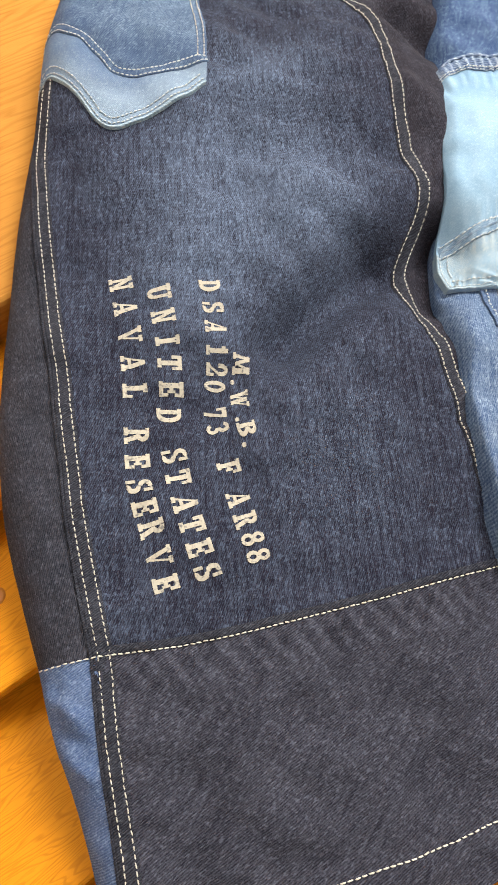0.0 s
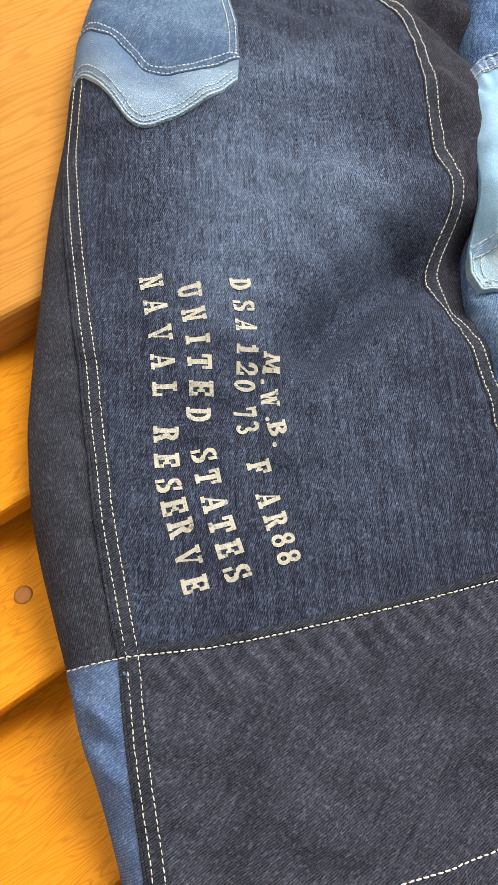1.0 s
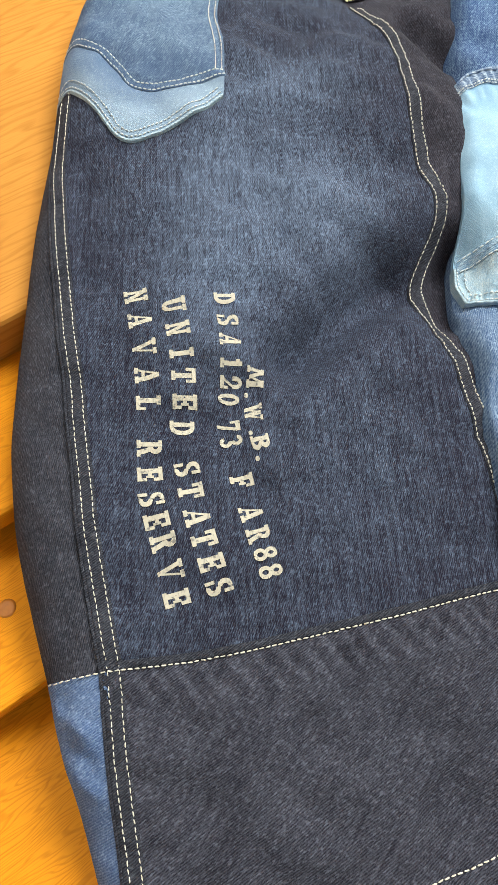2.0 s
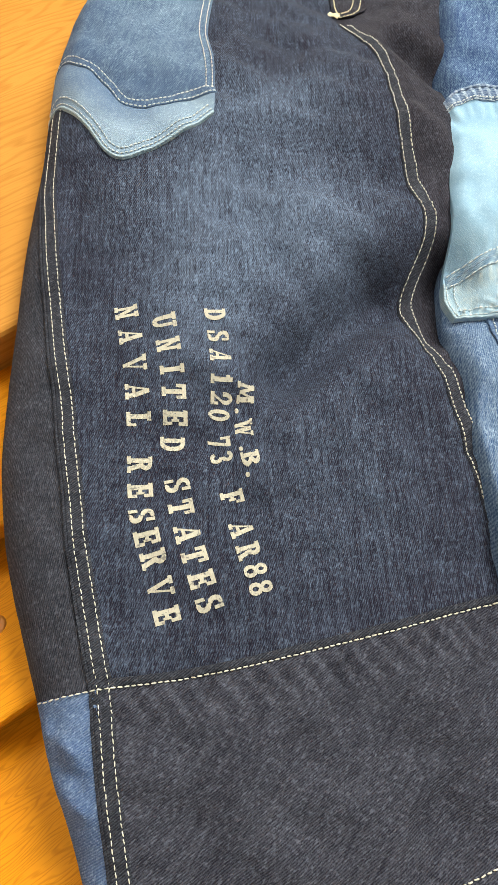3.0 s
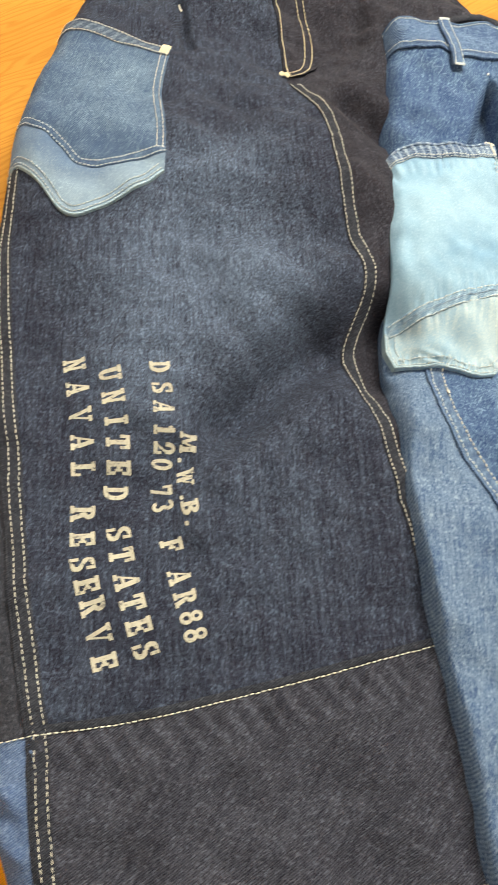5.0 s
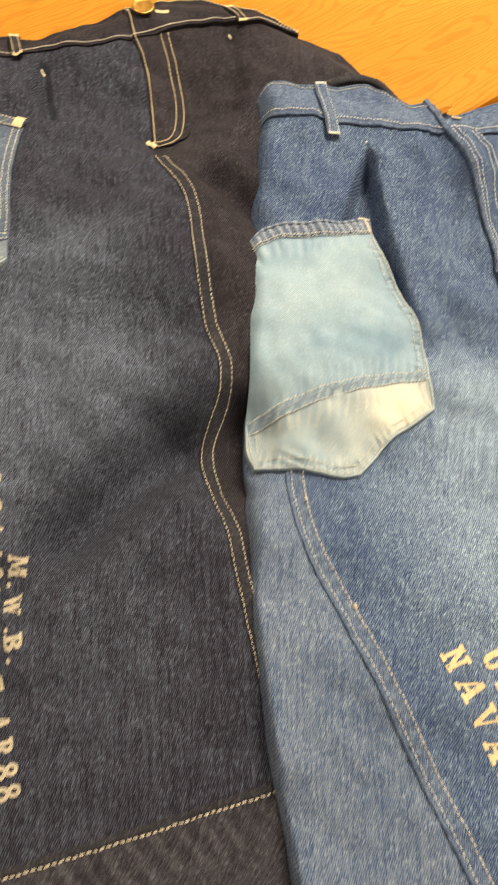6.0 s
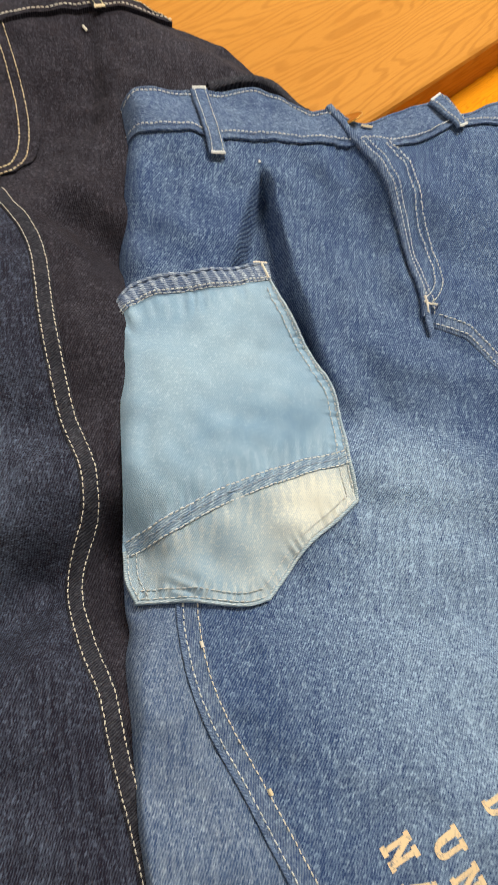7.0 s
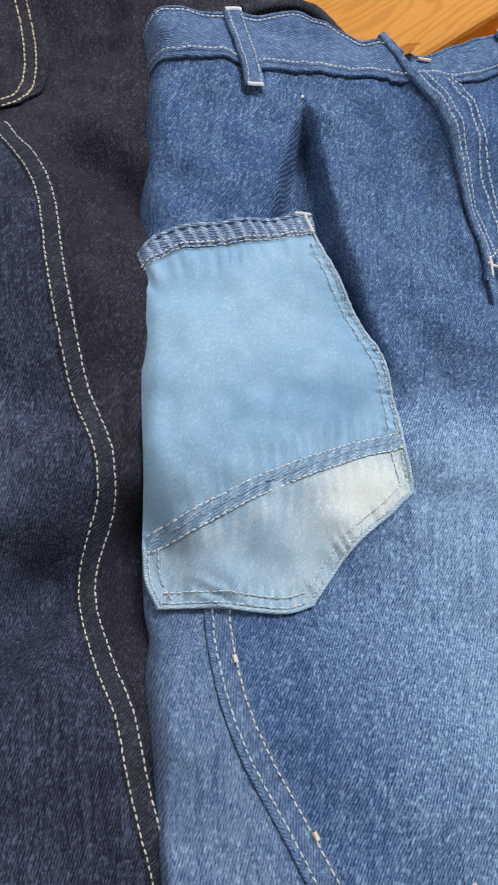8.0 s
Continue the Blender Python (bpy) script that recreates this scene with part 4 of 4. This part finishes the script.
bartack(curve([(0.372, 0.7175), (0.3795, 0.7165)]), light_height, M_THREAD_TAN, light, 0.003, 0.0014, "buttonhole")
bartack(curve([(0.3042, 0.6750), (0.3048, 0.6728)]), light_height, M_THREAD_BLUE, light, 0.0008, 0.0016, "pleat_tack")
belt_loop((0.2633, 0.7190), (0.2775, 0.6690), 0.0115, light_height, M_LBAND, M_THREAD_BLUE, light, 0.0042)
belt_loop((0.4259, 0.7513), (0.4450, 0.7310), 0.0115, light_height, M_LBAND, M_THREAD_BLUE, light, 0.0042)

# big patch pocket
Q_SEAM = curve([(0.2419, 0.4290), (0.258, 0.4369), (0.2744, 0.4469), (0.2939, 0.4585), (0.3151, 0.4695), (0.3394, 0.4815), (0.3625, 0.4895)])
Q_LOW = curve([(0.2509, 0.4025), (0.2769, 0.404), (0.2915, 0.4031), (0.3072, 0.4034), (0.3193, 0.4074)])
Q_LOW_R = curve([(0.3193, 0.4074), (0.3296, 0.4214), (0.3400, 0.4369), (0.3565, 0.4516), (0.3694, 0.4646)])
Q_CUT_L = curve([(0.2509, 0.4025), (0.2443, 0.4147), (0.2419, 0.4290)])
Q_LEFT = curve([(0.2419, 0.4290), (0.2397, 0.4555), (0.2349, 0.4954), (0.2330, 0.5241), (0.2274, 0.5520)])
Q_RIGHT = curve([(0.3625, 0.4895), (0.3630, 0.5061), (0.3575, 0.526), (0.3497, 0.5410), (0.3376, 0.5590), (0.3250, 0.5770), (0.3144, 0.5923)])
Q_BAND0 = curve([(0.2274, 0.5520), (0.2411, 0.5635), (0.2566, 0.5700), (0.2839, 0.5790), (0.3144, 0.5923)])
Q_BAND1 = curve([(0.2256, 0.5620), (0.2351, 0.5720), (0.2533, 0.5795), (0.2776, 0.5885), (0.3114, 0.603)])
lpuff = lambda u, v, x, y: (0.0050 * np.sin(math.pi * np.clip(u * 1.1, 0, 1)) * np.sin(math.pi * v) ** 0.8 + 0.0005 * np.sin(u * 120) * np.exp(-((v - 0.03) / 0.06) ** 2) + fold(x, y, [(0.262, 0.555), (0.285, 0.515), (0.30, 0.49)], 0.010, -0.0022)
                            + fold(x, y, [(0.30, 0.575), (0.315, 0.535)], 0.010, 0.0016) + fold(x, y, [(0.28, 0.505), (0.33, 0.50)], 0.008, -0.0014))
pocket = sheet("patch_pocket", Q_LEFT, Q_RIGHT, pocket_height, M_LPOCKET, light, "sky-blue washed denim patch pocket", Q_SEAM, Q_BAND0, lift=0.0028, thick=0.0050, cell=0.0013, puff=lpuff)
tip = sheet("pocket_tip", np.vstack([Q_CUT_L]), np.vstack([Q_LOW_R, curve([(0.3694, 0.4646), (0.3625, 0.4895)], 30)]), pocket_height, M_LTIP, pocket, "bleached cream-blue lower pocket piece", Q_LOW, Q_SEAM,
            lift=0.0030, thick=0.0070, cell=0.0013, puff=lambda u, v, x, y: fold(x, y, [(0.262, 0.425), (0.285, 0.432), (0.300, 0.415)], 0.007, -0.0016) + fold(x, y, [(0.30, 0.455), (0.295, 0.42)], 0.006, 0.0014))
sheet("pocket_band", Q_BAND0, Q_BAND1, pocket_height, M_LROPE, pocket, "roped mid-blue pocket hem", lift=0.0040, thick=0.004, cell=0.0016,
      puff=lambda u, v, x, y: 0.0012 * np.sin(math.pi * u) + 0.0007 * np.sin(v * 100 + u * 3.5))
ribbon("band_edge", shifted(Q_BAND1, 0.0010), 0.0020, pocket_height, M_LROPE, pocket, 0.0054, rope=0.0006)
stitches("topstitch", shifted(Q_BAND0, -0.0012), pocket_height, M_THREAD_BLUE, pocket, 0.0058, 0.0026, 0.0010)
stitches("topstitch", shifted(Q_BAND0, 0.0006), pocket_height, M_THREAD_BLUE, pocket, 0.0052, 0.0026, 0.0007)
bartack(curve([(0.3070, 0.6005), (0.3125, 0.5920)]), pocket_height, M_THREAD, pocket, 0.0060, 0.0018)
bartack(curve([(0.3020, 0.5985), (0.3110, 0.6020)]), pocket_height, M_THREAD, pocket, 0.0058, 0.0014)
seam = ribbon("pocket_seam", even(shifted(Q_SEAM, -0.0005), 120)[2:], 0.0092, pocket_height, M_PSEAM, pocket, 0.0036, rope=0.0003, thick=0.0008)
for off in (-0.0040, -0.0004, 0.0036):
    stitches("topstitch", even(shifted(Q_SEAM, off), 200)[4:], pocket_height, M_THREAD_BLUE if off != -0.0004 else M_THREAD_MID, seam, 0.0044, 0.0029, 0.0013, seed=int(1e4 * off) + 80)
Q_RIM = np.vstack([Q_LOW, Q_LOW_R])
for part_line, turn_in in ((Q_LOW, -1), (Q_LOW_R, -1), (curve([(0.3694, 0.4646), (0.3640, 0.4895), (0.3630, 0.5061), (0.3575, 0.526), (0.3497, 0.5410), (0.3376, 0.5590), (0.3250, 0.5770), (0.3144, 0.5923)]), -1), (Q_CUT_L, 1)):
    ribbon("pocket_rim", shifted(part_line, 0.0009 * turn_in), 0.0018, pocket_height, M_ROPE, pocket, 0.0036, thick=0.003, rope=0.0004)
    for off in (0.0026, 0.0070):
        stitches("topstitch", even(shifted(part_line, off * turn_in), 200)[6:-6], pocket_height, M_THREAD_BLUE, pocket, 0.0042, 0.0028, 0.0010, seed=int(off * 1e4))


# ---- stencil print ----
def bar(x0, y0, x1, y1):
    return [np.array([(x0, y0), (x1, y0), (x1, y1), (x0, y1)], float)]


def diag(x0, y0, x1, y1, w):
    """A slanted stroke with level ends, w wide."""
    return [np.array([(x0, y0), (x0 + w, y0), (x1 + w, y1), (x1, y1)], float)]


def bow(cx, cy, rx, ry, a0, a1, wx, wy, n=9):
    """Part of an oval stroke, wx thick at its sides and wy at its top and foot."""
    out = []
    t = np.radians(np.linspace(a0, a1, n))
    for p, q in zip(t[:-1], t[1:]):
        out.append(np.array([(cx + (rx - wx) * math.cos(p), cy + (ry - wy) * math.sin(p)), (cx + rx * math.cos(p), cy + ry * math.sin(p)),
                             (cx + rx * math.cos(q), cy + ry * math.sin(q)), (cx + (rx - wx) * math.cos(q), cy + (ry - wy) * math.sin(q))]))
    return out


def stem(x, w=0.2, serif=0.1):
    return bar(x, 0, x + w, 1) + bar(x - serif, 0, x, 0.13) + bar(x + w, 0, x + w + serif, 0.13) + bar(x - serif, 0.87, x, 1) + bar(x + w, 0.87, x + w + serif, 1)


def glyph(c):
    """The strokes of one slab-serif stencil letter in a cell about 0.8 wide and 1 high."""
    if c == "I":
        return stem(0.3)
    if c == "1":
        return bar(0.32, 0, 0.52, 1) + bar(0.2, 0, 0.32, 0.13) + bar(0.52, 0, 0.64, 0.13) + bar(0.2, 0.74, 0.32, 0.88)
    if c == "N":
        return stem(0.12, 0.12, 0.08) + stem(0.58, 0.12, 0.08) + diag(0.52, 0, 0.10, 1, 0.2)
    if c == "M":
        return stem(0.06, 0.12, 0.06) + stem(0.64, 0.18, 0.06) + diag(0.36, 0.15, 0.12, 1, 0.16) + diag(0.40, 0.15, 0.60, 1, 0.1)
    if c == "W":
        return diag(0.18, 0, 0.0, 1, 0.18) + diag(0.22, 0, 0.38, 0.9, 0.08) + diag(0.52, 0, 0.36, 0.9, 0.18) + diag(0.58, 0, 0.74, 1, 0.08) + bar(-0.04, 0.9, 0.24, 1) + bar(0.64, 0.9, 0.88, 1)
    if c == "A":
        return diag(0.06, 0.1, 0.36, 1, 0.1) + diag(0.54, 0.1, 0.38, 1, 0.2) + bar(0.0, 0, 0.26, 0.12) + bar(0.46, 0, 0.82, 0.12) + bar(0.24, 0.3, 0.46, 0.4)
    if c == "V":
        return diag(0.34, 0, 0.08, 0.9, 0.2) + diag(0.42, 0, 0.62, 0.9, 0.1) + bar(0.0, 0.88, 0.34, 1) + bar(0.54, 0.88, 0.82, 1)
    if c == "L":
        return stem(0.16) + bar(0.46, 0, 0.74, 0.13) + bar(0.64, 0.13, 0.74, 0.36)
    if c in "EF":
        g = stem(0.14, 0.2, 0.08) + bar(0.42, 0.87, 0.74, 1) + bar(0.62, 0.66, 0.74, 0.87) + bar(0.38, 0.44, 0.54, 0.56) + bar(0.5, 0.36, 0.58, 0.64)
        return g + (bar(0.42, 0, 0.74, 0.13) + bar(0.62, 0.13, 0.74, 0.34) if c == "E" else [])
    if c == "T":
        return bar(0.3, 0, 0.5, 0.84) + bar(0.18, 0, 0.3, 0.13) + bar(0.5, 0, 0.62, 0.13) + bar(0.04, 0.87, 0.76, 1) + bar(0.04, 0.62, 0.16, 0.87) + bar(0.64, 0.62, 0.76, 0.87)
    if c == "U":
        return bar(0.1, 0.3, 0.3, 1) + bar(0.02, 0.88, 0.38, 1) + bar(0.56, 0.3, 0.68, 1) + bar(0.48, 0.88, 0.78, 1) + bow(0.39, 0.32, 0.29, 0.32, 180, 262, 0.18, 0.14) + bow(0.39, 0.32, 0.29, 0.32, 278, 360, 0.13, 0.14)
    if c == "D":
        return bar(0.12, 0, 0.3, 1) + bar(0.02, 0, 0.12, 0.12) + bar(0.02, 0.88, 0.12, 1) + bow(0.34, 0.5, 0.42, 0.5, -90, 90, 0.2, 0.13, 13)
    if c in "RB":
        g = bar(0.12, 0, 0.3, 1) + bar(0.02, 0, 0.12, 0.12) + bar(0.02, 0.88, 0.12, 1) + bow(0.36, 0.75, 0.32, 0.25, -90, 90, 0.19, 0.12)
        if c == "R":
            return g + bar(0.3, 0, 0.38, 0.12) + diag(0.54, 0.08, 0.36, 0.5, 0.2) + bar(0.54, 0, 0.82, 0.1)
        return g + bow(0.36, 0.27, 0.38, 0.27, -90, 90, 0.2, 0.12)
    if c == "S":
        return (bow(0.4, 0.74, 0.31, 0.26, 60, 268, 0.19, 0.12, 11) + bow(0.4, 0.27, 0.33, 0.27, -115, 92, 0.2, 0.13, 11) + bar(0.58, 0.68, 0.7, 1) + bar(0.08, 0, 0.2, 0.34))
    if c == "0":
        return bow(0.4, 0.5, 0.32, 0.5, 97, 263, 0.18, 0.11, 11) + bow(0.4, 0.5, 0.32, 0.5, -83, 83, 0.18, 0.11, 11)
    if c == "8":
        return (bow(0.4, 0.75, 0.28, 0.25, 97, 263, 0.15, 0.1) + bow(0.4, 0.75, 0.28, 0.25, -83, 83, 0.15, 0.1) + bow(0.4, 0.27, 0.32, 0.27, 97, 263, 0.17, 0.1) + bow(0.4, 0.27, 0.32, 0.27, -83, 83, 0.17, 0.1))
    if c == "2":
        return bow(0.4, 0.7, 0.3, 0.3, -30, 170, 0.18, 0.12, 11) + diag(0.12, 0.1, 0.5, 0.56, 0.16) + bar(0.1, 0, 0.72, 0.14) + bar(0.6, 0.14, 0.72, 0.32) + bar(0.1, 0.58, 0.28, 0.74)
    if c == "3":
        return bow(0.38, 0.76, 0.3, 0.24, -88, 160, 0.17, 0.11, 11) + bow(0.38, 0.27, 0.34, 0.27, -160, 88, 0.19, 0.12, 11)
    if c == "7":
        return bar(0.1, 0.84, 0.72, 1) + bar(0.1, 0.6, 0.22, 0.84) + diag(0.22, 0, 0.52, 0.84, 0.2)
    return [np.array([(0.3 + 0.1 * math.cos(a), 0.1 + 0.1 * math.sin(a)) for a in np.linspace(0, 2 * math.pi, 9)[:-1]])]


def letters(text, base, cap, height, material, parent, wide, starts, lift=0.00022):
    """Letters along a base line, with their heads to its left; each one lies on the cloth. wide: the cell's width; starts: where each begins, in mm."""
    line = even(base, 300)
    s = np.linspace(0, length(line), 300)
    at = lambda t: np.array([np.interp(t, s, line[:, 0]), np.interp(t, s, line[:, 1])])
    for start, c in zip(starts, text.replace(" ", "")):
        verts, faces = [], []
        p0 = at(start / 1000)
        d = at(start / 1000 + 0.030) - at(start / 1000 - 0.022)
        d = d / np.linalg.norm(d)
        up = np.array([-d[1], d[0]])
        strokes = glyph(c)
        first = min(poly[:, 0].min() for poly in strokes)
        for level, poly in enumerate(strokes):
            mid = poly.mean(0)
            poly = poly + np.sign(np.round(poly - mid, 3)) * 0.022
            m = len(poly)
            steps = 3 if m == 4 else 1
            for a in range(steps):
                if m == 4:
                    q = [poly[0] + (poly[3] - poly[0]) * a / steps, poly[1] + (poly[2] - poly[1]) * a / steps,
                         poly[1] + (poly[2] - poly[1]) * (a + 1) / steps, poly[0] + (poly[3] - poly[0]) * (a + 1) / steps]
                else:
                    q = list(poly)
                o = len(verts)
                for gx, gy in q:
                    p = p0 + d * (gx - first) * wide + up * gy * cap
                    verts.append((p[0], p[1], lift + 0.00003 * level))
                faces.append(tuple(range(o, o + len(q))))
        verts = np.array(verts)
        verts[:, 2] += height(verts[:, 0], verts[:, 1])
        link("letter", verts, faces, material, parent)


letters("NAVAL RESERVE", curve([(0.0327, 0.3586), (0.0448, 0.3255), (0.0542, 0.2923), (0.0600, 0.2663), (0.0671, 0.2349), (0.0776, 0.2129), (0.0904, 0.1844), (0.0940, 0.1764)]), 0.0136, dark_height, M_PRINT, front, 0.0114, (0.0, 16.1, 35.1, 51.6, 69.6, 96.3, 112.5, 128.6, 141.1, 153.1, 168.5, 184.3))
letters("UNITED STATES", curve([(0.0569, 0.3546), (0.0679, 0.3235), (0.0747, 0.2977), (0.0758, 0.2825), (0.0871, 0.2442), (0.0991, 0.2177), (0.1117, 0.1932), (0.1148, 0.1860)]), 0.0138, dark_height, M_PRINT, front, 0.0114, (0.0, 15.6, 32.9, 43.7, 59.6, 74.9, 101.8, 115.0, 130.3, 144.1, 157.8, 171.6))
letters("DSA120 73 F AR88", curve([(0.0871, 0.3667), (0.0948, 0.3408), (0.1002, 0.3155), (0.1003, 0.3059), (0.1057, 0.2784), (0.1229, 0.2374), (0.1341, 0.2146), (0.1406, 0.1996)]), 0.0126, dark_height, M_PRINT, front, 0.0104, (0.0, 14.8, 27.2, 43.7, 52.8, 62.6, 80.3, 90.6, 116.6, 135.2, 148.5, 160.6, 170.6))
letters("M.W.B.", curve([(0.1151, 0.3244), (0.1168, 0.3023), (0.1232, 0.2801), (0.1290, 0.2655)]), 0.01, dark_height, M_PRINT, front, 0.0128, (0.0, 14.7, 22.2, 41.0, 45.3, 58.1))
L_DIR = np.array([0.49, -0.872])
for text, start, n, cap in (("NAVAL RESERVE", (0.3655, 0.3000), 13, 0.0145), ("UNITED STATES", (0.3885, 0.3025), 13, 0.0142), ("DSA120 73 F AR88", (0.4150, 0.3185), 16, 0.0125)):
    a = np.array(start)
    pitch = 0.0165 if n == 13 else 0.0135
    starts, s_at = [], 0.0
    for c in text:
        if c != " ":
            starts.append(s_at * 1000)
        s_at += pitch * (0.74 if c == " " else 1.0)
    letters(text, np.array([a, a + L_DIR * s_at]), cap, light_height, M_PRINT_TAN, lfront, pitch * 0.84, starts)

# ---- the striped cloth at the far side of the tabletop ----
striped = thing("striped_cloth", (0.58, 1.0, 0), "folded black and cream striped cloth lying on the tabletop", "cloth")
flat_h = lambda x, y: 0.012 + ripple(x, y, 21) * 0.8
s0, s1 = np.array([0.430, 0.968]), np.array([0.70, 0.870])
across = np.array([0.34, 0.94])
for i in range(9):
    a = even(np.array([s0, s1]), 30) + across * 0.011 * i
    wav = np.c_[np.zeros(30), 0.0015 * np.sin(np.arange(30) * 0.8)]
    sheet("stripe", a + wav, a + across * 0.011 + wav, flat_h, M_STRIPE_DARK if i % 2 == 0 else M_STRIPE_PALE, striped, thick=0.011, cell=0.006)
